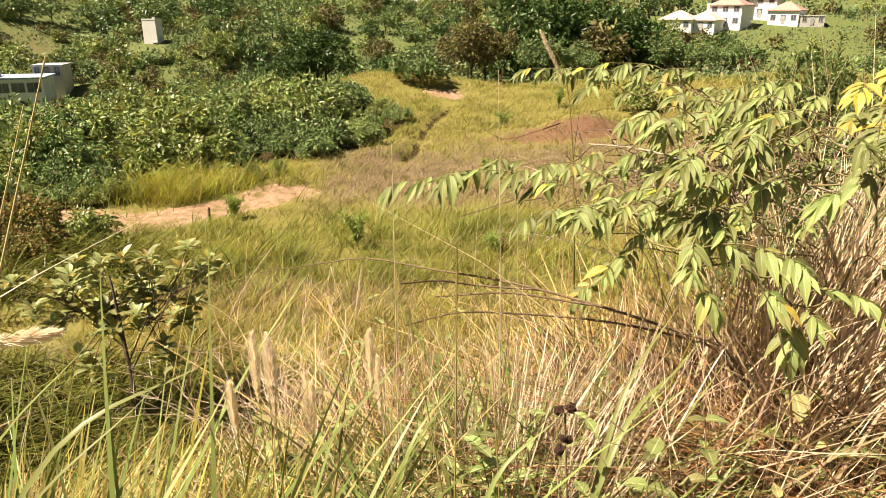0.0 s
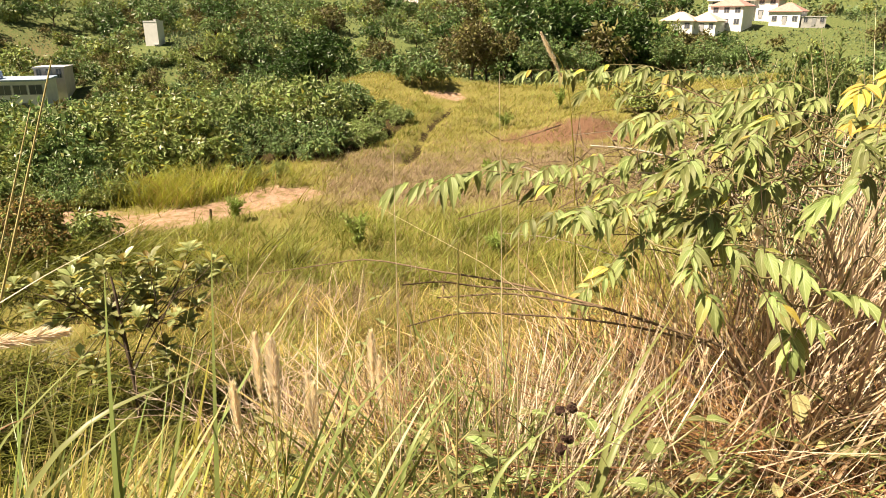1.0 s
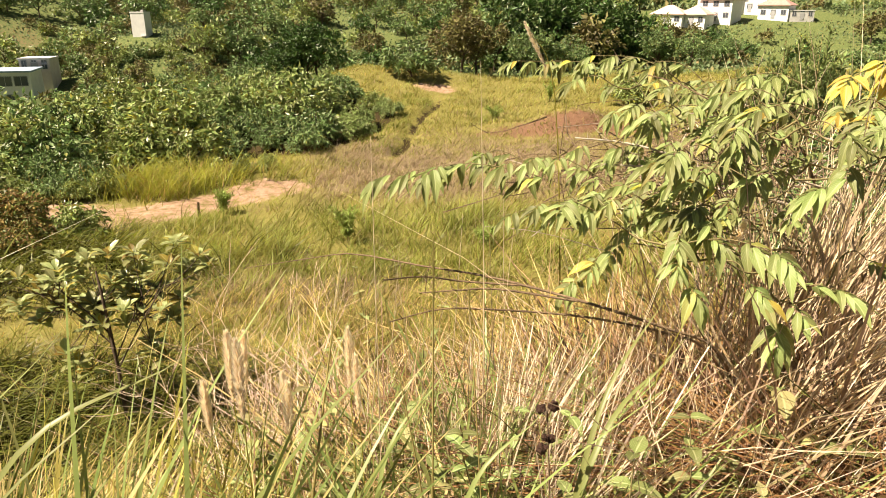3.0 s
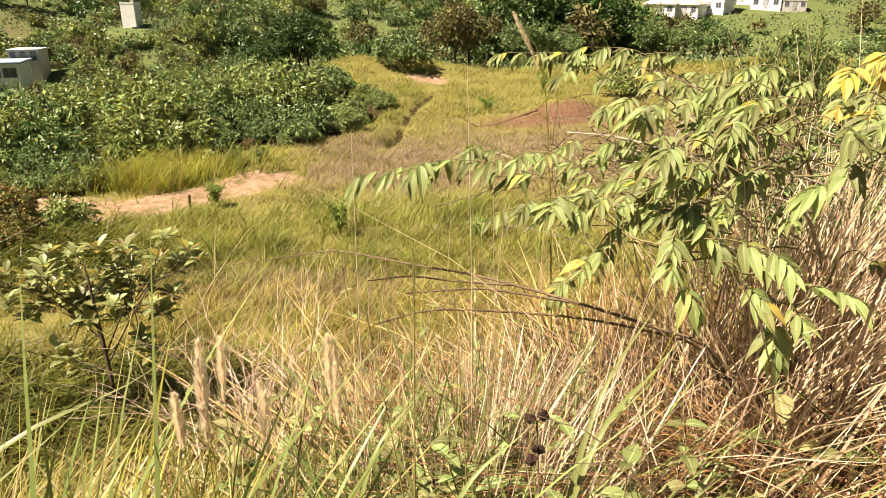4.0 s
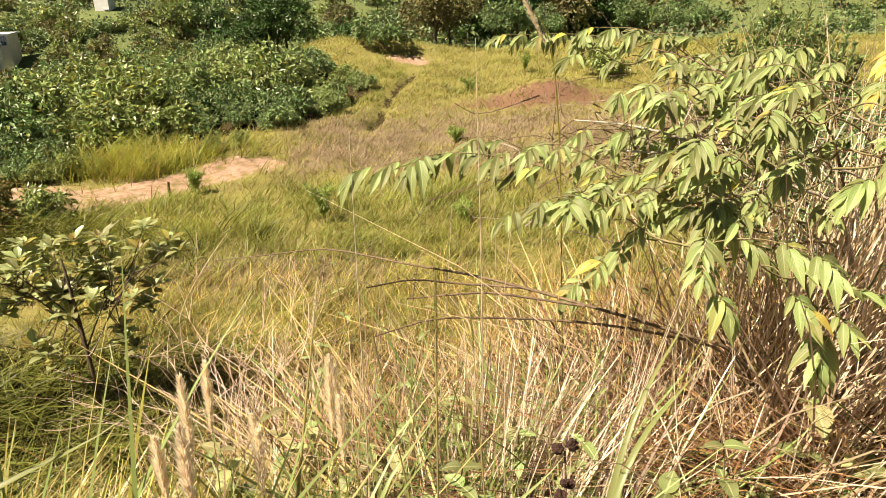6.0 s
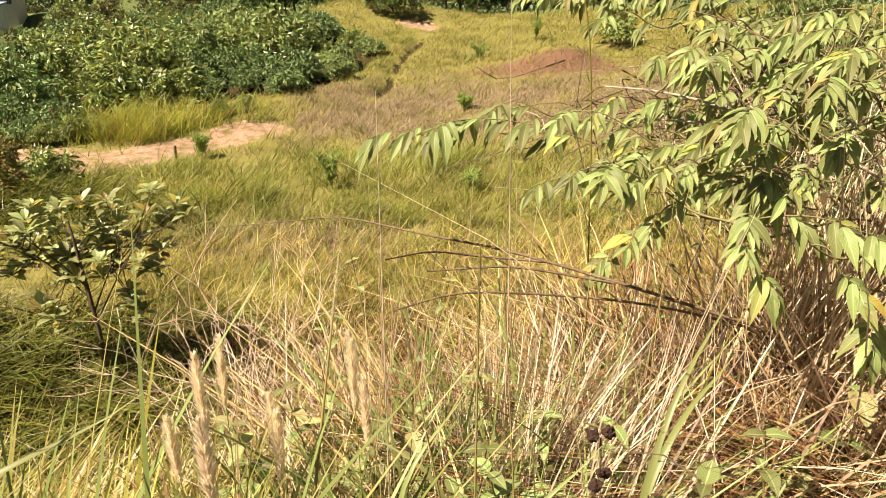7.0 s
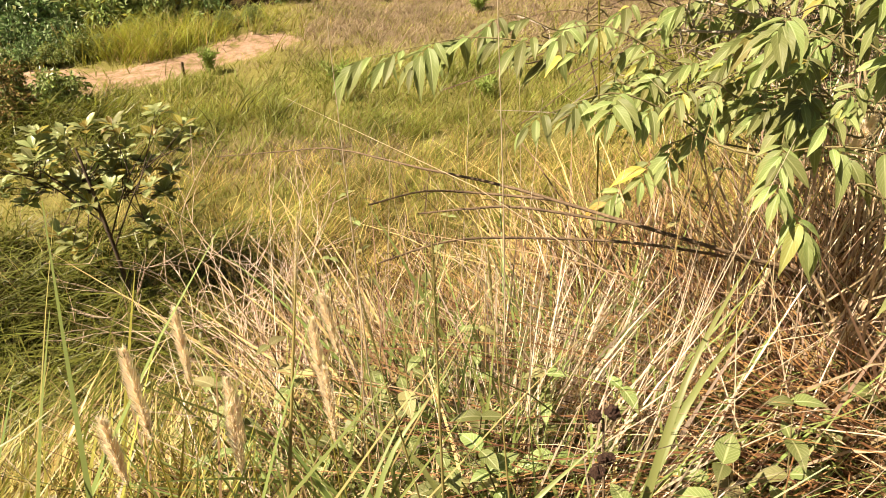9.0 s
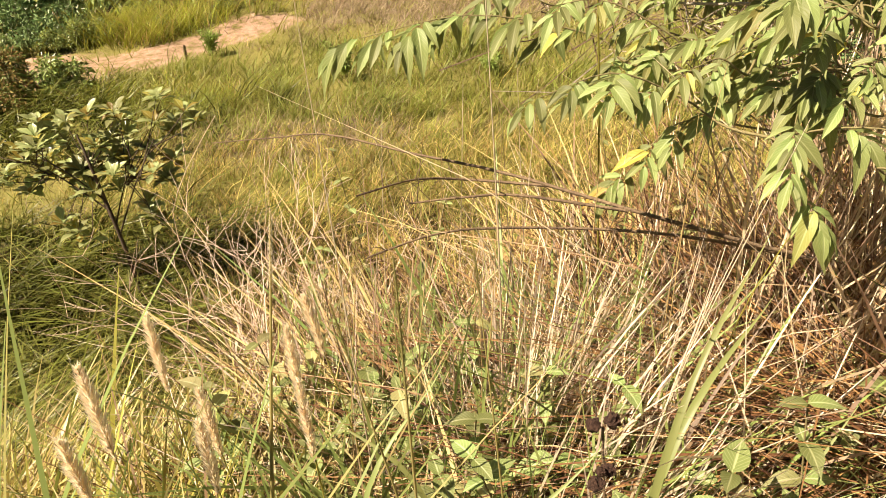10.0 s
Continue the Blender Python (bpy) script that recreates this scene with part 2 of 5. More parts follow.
def ground_material():
    mat, tree, bsdf = base_material("earth_and_shaded_thatch", 0.95, 0.15)
    link = tree.links.new
    geo = tree.nodes.new("ShaderNodeNewGeometry")
    big = node(tree, "ShaderNodeTexNoise", Scale=0.8, Detail=8.0, Roughness=0.7)
    small = node(tree, "ShaderNodeTexNoise", Scale=14.0, Detail=8.0, Roughness=0.7)
    ragged = node(tree, "ShaderNodeTexNoise", Scale=2.6, Detail=9.0, Roughness=0.75)
    clods = node(tree, "ShaderNodeTexVoronoi", Scale=22.0)
    for n in (big, small, clods, ragged):
        link(geo.outputs["Position"], n.inputs["Vector"])
    # Thatch kept near black: the shade in gaps between tufts is in its colour.
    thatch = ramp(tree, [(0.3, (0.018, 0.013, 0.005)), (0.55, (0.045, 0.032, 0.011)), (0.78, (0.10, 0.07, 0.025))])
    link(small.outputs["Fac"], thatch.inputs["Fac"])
    earth = ramp(tree, [(0.34, (0.13, 0.08, 0.05)), (0.47, (0.28, 0.18, 0.115)), (0.64, (0.40, 0.28, 0.20))])
    link(ragged.outputs["Fac"], earth.inputs["Fac"])
    red = ramp(tree, [(0.25, (0.10, 0.055, 0.036)), (0.6, (0.20, 0.112, 0.068)), (0.8, (0.29, 0.175, 0.11))])
    link(small.outputs["Fac"], red.inputs["Fac"])
    sward = ramp(tree, [(0.3, (0.11, 0.095, 0.026)), (0.55, (0.20, 0.18, 0.052)), (0.78, (0.28, 0.25, 0.09))])
    link(small.outputs["Fac"], sward.inputs["Fac"])
    dry = ramp(tree, [(0.3, (0.11, 0.08, 0.045)), (0.55, (0.20, 0.15, 0.09)), (0.78, (0.28, 0.22, 0.145))])
    link(small.outputs["Fac"], dry.inputs["Fac"])
    wood = ramp(tree, [(0.34, (0.045, 0.07, 0.022)), (0.52, (0.11, 0.14, 0.045)), (0.70, (0.24, 0.22, 0.09))])
    link(ragged.outputs["Fac"], wood.inputs["Fac"])
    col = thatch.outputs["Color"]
    for name, other in (("meadow", sward), ("dry", dry), ("far", wood), ("earth", earth), ("red", red)):
        att = tree.nodes.new("ShaderNodeAttribute")
        att.attribute_name = name
        rough = tree.nodes.new("ShaderNodeMath")
        rough.operation = "ADD"
        shift = node(tree, "ShaderNodeMapRange")
        shift.inputs["From Min"].default_value, shift.inputs["From Max"].default_value = 0.3, 0.7
        shift.inputs["To Min"].default_value, shift.inputs["To Max"].default_value = -0.42, 0.42
        link(ragged.outputs["Fac"], shift.inputs["Value"])
        link(att.outputs["Fac"], rough.inputs[0])
        link(shift.outputs["Result"], rough.inputs[1])
        edge = node(tree, "ShaderNodeMapRange")
        edge.inputs["From Min"].default_value, edge.inputs["From Max"].default_value = 0.35, 0.65
        link(rough.outputs[0], edge.inputs["Value"])
        mix = tree.nodes.new("ShaderNodeMix")
        mix.data_type = "RGBA"
        link(edge.outputs["Result"], mix.inputs[0])
        link(col, mix.inputs[6])
        link(other.outputs["Color"], mix.inputs[7])
        col = mix.outputs[2]
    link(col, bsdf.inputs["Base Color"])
    b = node(tree, "ShaderNodeBump", Strength=0.7)
    b.inputs["Distance"].default_value = 0.05
    link(small.outputs["Fac"], b.inputs["Height"])
    b2 = node(tree, "ShaderNodeBump", Strength=0.3)
    b2.inputs["Distance"].default_value = 0.03
    link(clods.outputs["Distance"], b2.inputs["Height"])
    link(b.outputs["Normal"], b2.inputs["Normal"])
    link(b2.outputs["Normal"], bsdf.inputs["Normal"])
    return mat


# ---- mesh helpers ----
def mesh_np(name, verts, quads, mat, along=None, smooth_shade=False, extra=()):
    """A mesh from arrays of corners and four-sided faces."""
    me = bpy.data.meshes.new(name)
    verts, quads = np.asarray(verts, np.float32), np.asarray(quads, np.int32)
    me.vertices.add(len(verts))
    me.vertices.foreach_set("co", verts.ravel())
    me.loops.add(quads.size)
    me.loops.foreach_set("vertex_index", quads.ravel())
    me.polygons.add(len(quads))
    me.polygons.foreach_set("loop_start", np.arange(0, quads.size, 4, dtype=np.int32))
    me.polygons.foreach_set("loop_total", np.full(len(quads), 4, np.int32))
    me.update(calc_edges=True)
    me.polygons.foreach_set("use_smooth", np.full(len(quads), smooth_shade))
    for key, values in ([("along", along)] if along is not None else []) + list(extra):
        me.attributes.new(key, "FLOAT", "POINT").data.foreach_set("value", np.asarray(values, np.float32))
    me.materials.append(mat)
    return me


def part(name, me, parent, label=""):
    ob = new(name, me)
    ob.parent = parent
    return tagged(ob, label)


def empty(name, at=(0, 0, 0)):
    ob = new(name)
    ob.empty_display_size = 0.05
    ob.location = at
    return ob


def blades(rng, base, height, width, lean, bend, segs=3):
    """Grass blades rooted at base, each leaning by lean (x, y per metre of height) and bowing over by bend."""
    n = len(base)
    t = np.linspace(0, 1, segs + 1)
    lean = np.asarray(lean)
    rise = height[:, None] * (t - 0.32 * bend[:, None] * t ** 2.2)
    out = height[:, None, None] * (lean[:, None, :] * t[None, :, None] + lean[:, None, :] / (np.linalg.norm(lean, axis=1)[:, None, None] + 1e-6) * (bend[:, None, None] * t[None, :, None] ** 2.2) * 0.75)
    mid = np.empty((n, segs + 1, 3))
    mid[..., 0], mid[..., 1], mid[..., 2] = base[:, None, 0] + out[..., 0], base[:, None, 1] + out[..., 1], base[:, None, 2] + rise
    ang = rng.uniform(0, 2 * np.pi, n)
    side = np.stack([np.cos(ang), np.sin(ang), np.zeros(n)], 1)[:, None, :] * (width[:, None, None] * 0.5) * (1 - 0.93 * t ** 1.6)[None, :, None]
    verts = np.stack([mid - side, mid + side], 2).reshape(-1, 3)
    k = np.arange(segs)
    quad = np.stack([2 * k, 2 * k + 1, 2 * k + 3, 2 * k + 2], 1)
    quads = (np.arange(n)[:, None, None] * 2 * (segs + 1) + quad[None]).reshape(-1, 4)
    along = np.broadcast_to(np.repeat(t, 2)[None], (n, 2 * (segs + 1))).ravel()
    return verts, quads, along


def merge(pieces):
    verts, quads, along, k = [], [], [], 0
    for v, q, a in pieces:
        verts.append(v), quads.append(np.asarray(q) + k), along.append(a)
        k += len(v)
    return np.concatenate(verts), np.concatenate(quads), np.concatenate(along)


def side_axes(d, rng):
    """Two directions square to each of d."""
    d = d / (np.linalg.norm(d, axis=1, keepdims=True) + 1e-9)
    r = rng.normal(size=d.shape)
    s = np.cross(d, r)
    s /= np.linalg.norm(s, axis=1, keepdims=True) + 1e-9
    return d, s, np.cross(s, d)


def leaf_cloud(rng, at, d, length, width, fold=0.25):
    """Small leaves, each one folded four-sided face along d."""
    d, s, u = side_axes(d, rng)
    length, width = length[:, None], width[:, None]
    mid = at + d * length * 0.45
    verts = np.stack([at, mid + s * width * 0.5 + u * width * fold, at + d * length, mid - s * width * 0.5 + u * width * fold], 1).reshape(-1, 3)
    quads = np.arange(len(at) * 4).reshape(-1, 4)
    return verts, quads, np.tile([0, 0.5, 1, 0.5], len(at))


def crown(rng, lumps, clumps, leaves, size, spread=0.5, hang=0.35, shell=0.62):
    """Leaves in tufts over a set of lumps (centre, radius), more of them on top than beneath."""
    w = np.array([r ** 2 for _, r in lumps])
    pick = rng.choice(len(lumps), clumps, p=w / w.sum())
    c, r = np.array([l[0] for l in lumps])[pick], np.array([l[1] for l in lumps])[pick]
    d = rng.normal(size=(clumps, 3))
    d[:, 2] = np.abs(d[:, 2]) * 0.9 - 0.35
    d /= np.linalg.norm(d, axis=1, keepdims=True)
    at = c + d * (r * (shell + (1.08 - shell) * rng.random(clumps) ** 0.6))[:, None]
    at = np.repeat(at, leaves, 0) + rng.normal(scale=size * 0.35, size=(clumps * leaves, 3))
    way = np.repeat(d, leaves, 0) * 0.7 + rng.normal(scale=spread, size=(clumps * leaves, 3))
    way[:, 2] -= hang
    n = len(at)
    length = size * rng.uniform(0.6, 1.3, n)
    return leaf_cloud(rng, at, way, length, length * rng.uniform(0.38, 0.6, n))


def tube(path, radii, sides=6):
    """A round stem along path."""
    path, radii = np.asarray(path, float), np.asarray(radii, float)
    d = np.gradient(path, axis=0)
    d /= np.linalg.norm(d, axis=1, keepdims=True) + 1e-9
    ref = np.array([0.31, 0.87, 0.38])
    s = np.cross(d, ref)
    s /= np.linalg.norm(s, axis=1, keepdims=True) + 1e-9
    u = np.cross(d, s)
    a = np.linspace(0, 2 * np.pi, sides, endpoint=False)
    verts = (path[:, None] + radii[:, None, None] * (np.cos(a)[None, :, None] * s[:, None] + np.sin(a)[None, :, None] * u[:, None])).reshape(-1, 3)
    quads = [(i * sides + j, i * sides + (j + 1) % sides, (i + 1) * sides + (j + 1) % sides, (i + 1) * sides + j) for i in range(len(path) - 1) for j in range(sides)]
    along = np.repeat(np.linspace(0, 1, len(path)), sides)
    return verts, np.array(quads), along


def curve_through(points, n=12):
    """A smooth line through a few points."""
    p = np.asarray(points, float)
    if len(p) < 3:
        return p[0] + np.linspace(0, 1, n)[:, None] * (p[-1] - p[0])
    e = np.vstack([2 * p[0] - p[1], p, 2 * p[-1] - p[-2]])
    out = []
    for t in np.linspace(0, len(p) - 1 - 1e-6, n):
        k = int(t)
        f = t - k
        a, b, c, d = e[k], e[k + 1], e[k + 2], e[k + 3]
        out.append(0.5 * (2 * b + (c - a) * f + (2 * a - 5 * b + 4 * c - d) * f * f + (3 * b - a - 3 * c + d) * f ** 3))
    return np.array(out)


def box(x0, x1, y0, y1, z0, z1):
    v = np.array([(x, y, z) for x in (x0, x1) for y in (y0, y1) for z in (z0, z1)], float)
    q = [(0, 1, 3, 2), (4, 6, 7, 5), (0, 4, 5, 1), (2, 3, 7, 6), (0, 2, 6, 4), (1, 5, 7, 3)]
    return v, np.array(q), np.zeros(8)


# ---- ground ----
def smooth(t):
    t = np.clip(t, 0.0, 1.0)
    return t * t * (3 - 2 * t)


def terrain(x, y):
    """Height of the bare ground: a bank under the camera, a clearing below it, a valley and the hills beyond."""
    x, y = np.asarray(x, float), np.asarray(y, float)
    bank = 0.02 - 0.10 * np.clip(y, -30, 3) + 0.16 * np.clip(x, -3, 4) + 0.05 * np.clip(-y, 0, 40)
    crest = 1.5 + 0.8 * smooth((x + 0.8) / 1.6) + 2.2 * smooth((x - 0.8) / 4.0)
    low = -4.65 + 0.085 * np.clip(y - 22, 0, 20) - 0.02 * np.clip(-x - 6, 0, 30) + 0.03 * np.clip(x - 4, 0, 20)
    low = low + 0.16 * np.sin(x * 0.55 + 1.3) * np.sin(y * 0.43) + 0.08 * np.sin(x * 1.7) * np.cos(y * 1.3 + 0.6)
    # red mound and the small knoll by the far end of the track
    low = low + 1.05 * np.exp(-(((x - 6.3) / 2.6) ** 2 + ((y - 31.3) / 1.2) ** 2))
    low = low + 0.9 * np.exp(-(((x + 4.0) / 5.0) ** 2 + ((y - 45) / 4.0) ** 2))
    # rut of the footpath, and the worn track
    low = low - 0.32 * np.exp(-((x - rut_x(y)) / 0.28) ** 2) * smooth((y - 26) / 3) * smooth((39 - y) / 2)
    low = low - 2.6 * smooth((-x - 4) / 14.0) * smooth((y - 25) / 16.0)
    drop = smooth((y - 46) / 60.0)
    far = -15.0 + 9.5 * np.exp(-(((x + 56) / 26) ** 2 + ((y - 140) / 28) ** 2))
    far = far + 16.0 * smooth((y - 120) / 110.0) + 75.0 * smooth((y - 235) / 330.0) + 2.0 * np.sin(x * 0.035) * np.sin(y * 0.027)
    far = far + 22.0 * smooth((-x - 75) / 70.0) * smooth((y - 95) / 60.0)
    far = far - 95.0 * smooth((y - 700) / 900.0)
    low = low * (1 - drop) + far * drop
    side = smooth((np.abs(x) - 60) / 200.0) * smooth((150 - y) / 120)
    low = low - 8.0 * side
    t = smooth((y - crest) / 4.6)
    return bank * (1 - t) + low * t


def rut_x(y):
    return -1.4 + 0.18 * (y - 29.0) + 0.1 * np.sin(y * 0.9)


def rut_mask(x, y):
    return np.exp(-((x - rut_x(y)) / 0.15) ** 2) * smooth((y - 26.5) / 2) * smooth((39 - y) / 2)


TRACK = [(-17.0, 20.6, 1.3), (-13.0, 20.5, 1.9), (-10.3, 20.1, 2.0), (-8.6, 21.0, 1.3), (-7.2, 22.2, 0.85), (-6.1, 22.9, 1.1), (-5.1, 23.3, 0.8)]


def bare(x, y):
    """1 on the worn sandy track, the footpath and its far end, 0 on the grass."""
    x, y = np.asarray(x, float), np.asarray(y, float)
    m = np.zeros_like(x)
    for (x0, y0, w0), (x1, y1, w1) in zip(TRACK, TRACK[1:]):
        t = np.clip(((x - x0) * (x1 - x0) + (y - y0) * (y1 - y0)) / ((x1 - x0) ** 2 + (y1 - y0) ** 2), 0, 1)
        d = np.hypot(x - x0 - t * (x1 - x0), y - y0 - t * (y1 - y0)) / (w0 + t * (w1 - w0))
        m = np.maximum(m, 1 - smooth((d - 0.55) / 0.8))
    m = np.maximum(m, 1 - smooth((np.hypot((x - 0.1) / 1.7, (y - 41.0) / 1.0) - 0.5) / 0.7))
    return 0.70 * m


def red_bare(x, y):
    x, y = np.asarray(x, float), np.asarray(y, float)
    m = 0.95 * np.exp(-(((x - 5.7) / 4.2) ** 2 + ((y - 30.4) / 0.85) ** 2))
    m = np.maximum(m, 1.2 * np.exp(-(((x - 40) / 4) ** 2 + ((y - 178) / 16) ** 2)))
    m = np.maximum(m, 1.2 * np.exp(-(((x - 56) / 7) ** 2 + ((y - 171) / 5) ** 2)))
    return np.maximum(m, 0.45 * np.exp(-(((x + 92) / 20) ** 2 + ((y - 160) / 24) ** 2)))


def thicket(x, y):
    """1 where the bushes stand beside the clearing."""
    x, y = np.asarray(x, float), np.asarray(y, float)
    front = np.interp(x, [-40, -22, -14.5, -12.0, -9.5, -7.5, -5.0, -3.2, -1.9], [21.5, 22.0, 23.0, 23.6, 25.0, 26.6, 27.4, 29.6, 33.0])
    back = np.interp(x, [-40, -22, -12, -8, -5.5, -3.0, -1.9], [50, 50, 47, 44, 39, 36.5, 34.0])
    return ((y > front) & (y < back) & (x < -1.9)).astype(float)


def bump2(x, y, cx, cy, rx, ry):
    return np.exp(-(((x - cx) / rx) ** 2 + ((y - cy) / ry) ** 2))


def patchy(x, y, f=0.6, s=0.0):
    return 0.5 + 0.5 * np.sin(x * f + 1.7 * np.sin(y * f * 0.7 + s)) * np.sin(y * f * 1.2 + 1.3 * np.sin(x * f * 0.8 - s))


def w_mauve(x, y):
    band = smooth((y - 20.2) / 4.5) * smooth((33.5 - y) / 5.5) * smooth((x + 6.0) / 3)
    return np.clip(0.65 * bump2(x, y, -3.2, 14.3, 3.6, 1.5) + band * (0.72 - 0.25 * smooth((y - 28) / 4)) * (0.65 + 0.5 * patchy(x, y, 0.8, 1.4)) + 0.08, 0, 1)


def build_ground():
    xs = np.unique(np.round(np.concatenate([-np.geomspace(18, 3000, 60), np.arange(-18, 18, 0.30), np.geomspace(18, 3000, 60)]), 3))
    ys = np.unique(np.round(np.concatenate([-np.geomspace(4, 3000, 30), np.arange(-4, 8, 0.16), np.arange(8, 48, 0.30), np.geomspace(48, 4000, 150)]), 3))
    X, Y = np.meshgrid(xs, ys)
    Z = terrain(X, Y)
    rng = np.random.default_rng(5)
    near = (np.abs(X) < 18) & (Y < 48) & (Y > -4)
    Z = Z + near * rng.normal(scale=0.012, size=Z.shape)
    m, n = X.shape
    verts = np.stack([X, Y, Z], 2).reshape(-1, 3)
    i, j = np.meshgrid(np.arange(m - 1), np.arange(n - 1), indexing="ij")
    a = (i * n + j).ravel()
    quads = np.stack([a, a + 1, a + n + 1, a + n], 1)
    x, y = verts[:, 0], verts[:, 1]
    # Dark thatch along the rut: brown earth plus the groove's shade put into colour.
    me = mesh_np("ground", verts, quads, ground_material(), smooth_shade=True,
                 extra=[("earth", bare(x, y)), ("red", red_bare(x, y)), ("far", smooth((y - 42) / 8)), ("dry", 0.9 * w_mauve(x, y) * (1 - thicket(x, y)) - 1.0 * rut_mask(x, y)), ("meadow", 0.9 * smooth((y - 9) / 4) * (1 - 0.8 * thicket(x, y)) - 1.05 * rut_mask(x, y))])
    return tagged(new("ground", me), "hilly ground with dry thatch darkened for shade, worn sandy track and red earth", "ground", kind="structure")


build_ground()


# ---- buildings in the valley ----
def plate(pieces, name, mat, parent, label=""):
    v, q, _ = merge(pieces)
    return part(name, mesh_np(name, v, q, mat), parent, label)


def add_window(parent, x, y, z, w, h):
    """A framed pane set in the wall y = const, looking towards -y."""
    f = plate([box(x - w / 2 - 0.08, x + w / 2 + 0.08, y - 0.05, y + 0.05, z - 0.08, z), box(x - w / 2 - 0.08, x + w / 2 + 0.08, y - 0.05, y + 0.05, z + h, z + h + 0.08),
               box(x - w / 2 - 0.08, x - w / 2, y - 0.05, y + 0.05, z, z + h), box(x + w / 2, x + w / 2 + 0.08, y - 0.05, y + 0.05, z, z + h),
               box(x - 0.03, x + 0.03, y - 0.045, y + 0.05, z, z + h)], "window", FRAME, parent)
    plate([box(x - w / 2, x + w / 2, y - 0.02, y + 0.03, z, z + h)], "pane", GLASS, f, "dark glass pane")


def hip_roof(w, d, h, over=0.5):
    x, y = w / 2 + over, d / 2 + over
    r = max(x - y, 0.3)
    v = np.array([(-x, -y, 0), (x, -y, 0), (x, y, 0), (-x, y, 0), (-r, 0, h), (r, 0, h), (-x, -y, -0.18), (x, -y, -0.18), (x, y, -0.18), (-x, y, -0.18)], float)
    q = [(0, 1, 5, 4), (2, 3, 4, 5), (1, 2, 5, 5), (3, 0, 4, 4), (6, 7, 1, 0), (7, 8, 2, 1), (8, 9, 3, 2), (9, 6, 0, 3), (9, 8, 7, 6)]
    return v, q


def house(name, at, turn, w, d, h, roof, label, storeys=2, wall=None, roof_h=2.3, wins=4):
    z = float(terrain(at[0], at[1]))
    top = empty(name, (at[0], at[1], z + at[2]))
    top.rotation_euler[2] = radians(turn)
    plate([box(-w / 2, w / 2, -d / 2, d / 2, -3.5, h)], "wall", wall or PLASTER, top)
    if roof is None:
        plate([box(-w / 2 - 0.15, w / 2 + 0.15, -d / 2 - 0.15, d / 2 + 0.15, h, h + 0.25)], "roof", CONCRETE, top)
    else:
        v, q = hip_roof(w, d, roof_h)
        v[:, 2] += h + 0.18
        me = bpy.data.meshes.new("roof")
        me.from_pydata(v.tolist(), [], [tuple(dict.fromkeys(f)) for f in q])
        me.materials.append(roof)
        part("roof", me, top, "tiled hip roof")
    for s in range(storeys):
        for k in range(wins):
            add_window(top, -w / 2 + (k + 0.5) * w / wins, -d / 2 - 0.03, s * 3.0 + 1.0, w / wins * 0.45, 1.3)
    plate([box(-0.5, 0.5, -d / 2 - 0.06, -d / 2 + 0.02, 0.0, 2.1)], "door", FRAME, top, "grey door")
    return tagged(top, label, "house", group="houses in the valley")


def tower():
    """A plain white block with a parapet, a roof box and one low opening by its corner."""
    x, y = -55.6, 137.0
    top = empty("tower_block", (x, y, float(terrain(x, y)) - 1.5))
    top.rotation_euler[2] = radians(-8)
    top.scale = (0.70, 0.84, 0.98)
    plate([box(-1.95, 1.95, -1.4, 1.4, -3.0, 5.6)], "wall", WHITE_STUCCO, top)
    plate([box(-2.0, 2.0, -1.45, -1.3, 5.6, 5.85), box(-2.0, 2.0, 1.3, 1.45, 5.6, 5.85), box(-2.0, -1.85, -1.3, 1.3, 5.6, 5.85), box(1.85, 2.0, -1.3, 1.3, 5.6, 5.85)], "parapet", WHITE_STUCCO, top)
    plate([box(1.0, 1.8, -1.2, -0.2, 5.6, 6.2)], "roof_box", CONCRETE, top, "small grey roof box")
    plate([box(0.65, 1.65, -1.46, -1.38, 0.35, 1.3)], "opening", GLASS, top, "dark opening")
    plate([box(0.5, 1.8, -1.7, -1.38, 1.35, 1.5)], "canopy", CONCRETE, top, "thin grey canopy")
    return tagged(top, "plain white concrete block on a grassy knoll", "tower")


def workshop():
    """A long white building of two floors with a blue-glazed band and a flat bright roof."""
    x, y = -66.5, 106.0
    top = empty("workshop_building", (x, y, float(terrain(x, y)) + 1.3))
    top.rotation_euler[2] = radians(16)
    plate([box(-7, 6, -3.5, 3.5, -3.5, 4.6)], "wall", WHITE_STUCCO, top)
    plate([box(-7.3, 6.3, -3.9, 3.8, 4.6, 4.85)], "roof", ROOF_BLUE, top, "pale bluish sheet roof")
    plate([box(-3.2, -0.6, -2.5, 1.0, 4.85, 5.9)], "roof_house", ROOF_BLUE, top, "bluish stair housing")
    for k in range(6):
        add_window(top, -5.8 + k * 2.1, -3.53, 2.7, 1.7, 1.3)
    for k in range(3):
        add_window(top, -4.5 + k * 3.8, -3.53, 0.3, 1.3, 1.1)
    return tagged(top, "long white building with bluish roof and window band", "building", group="houses in the valley")


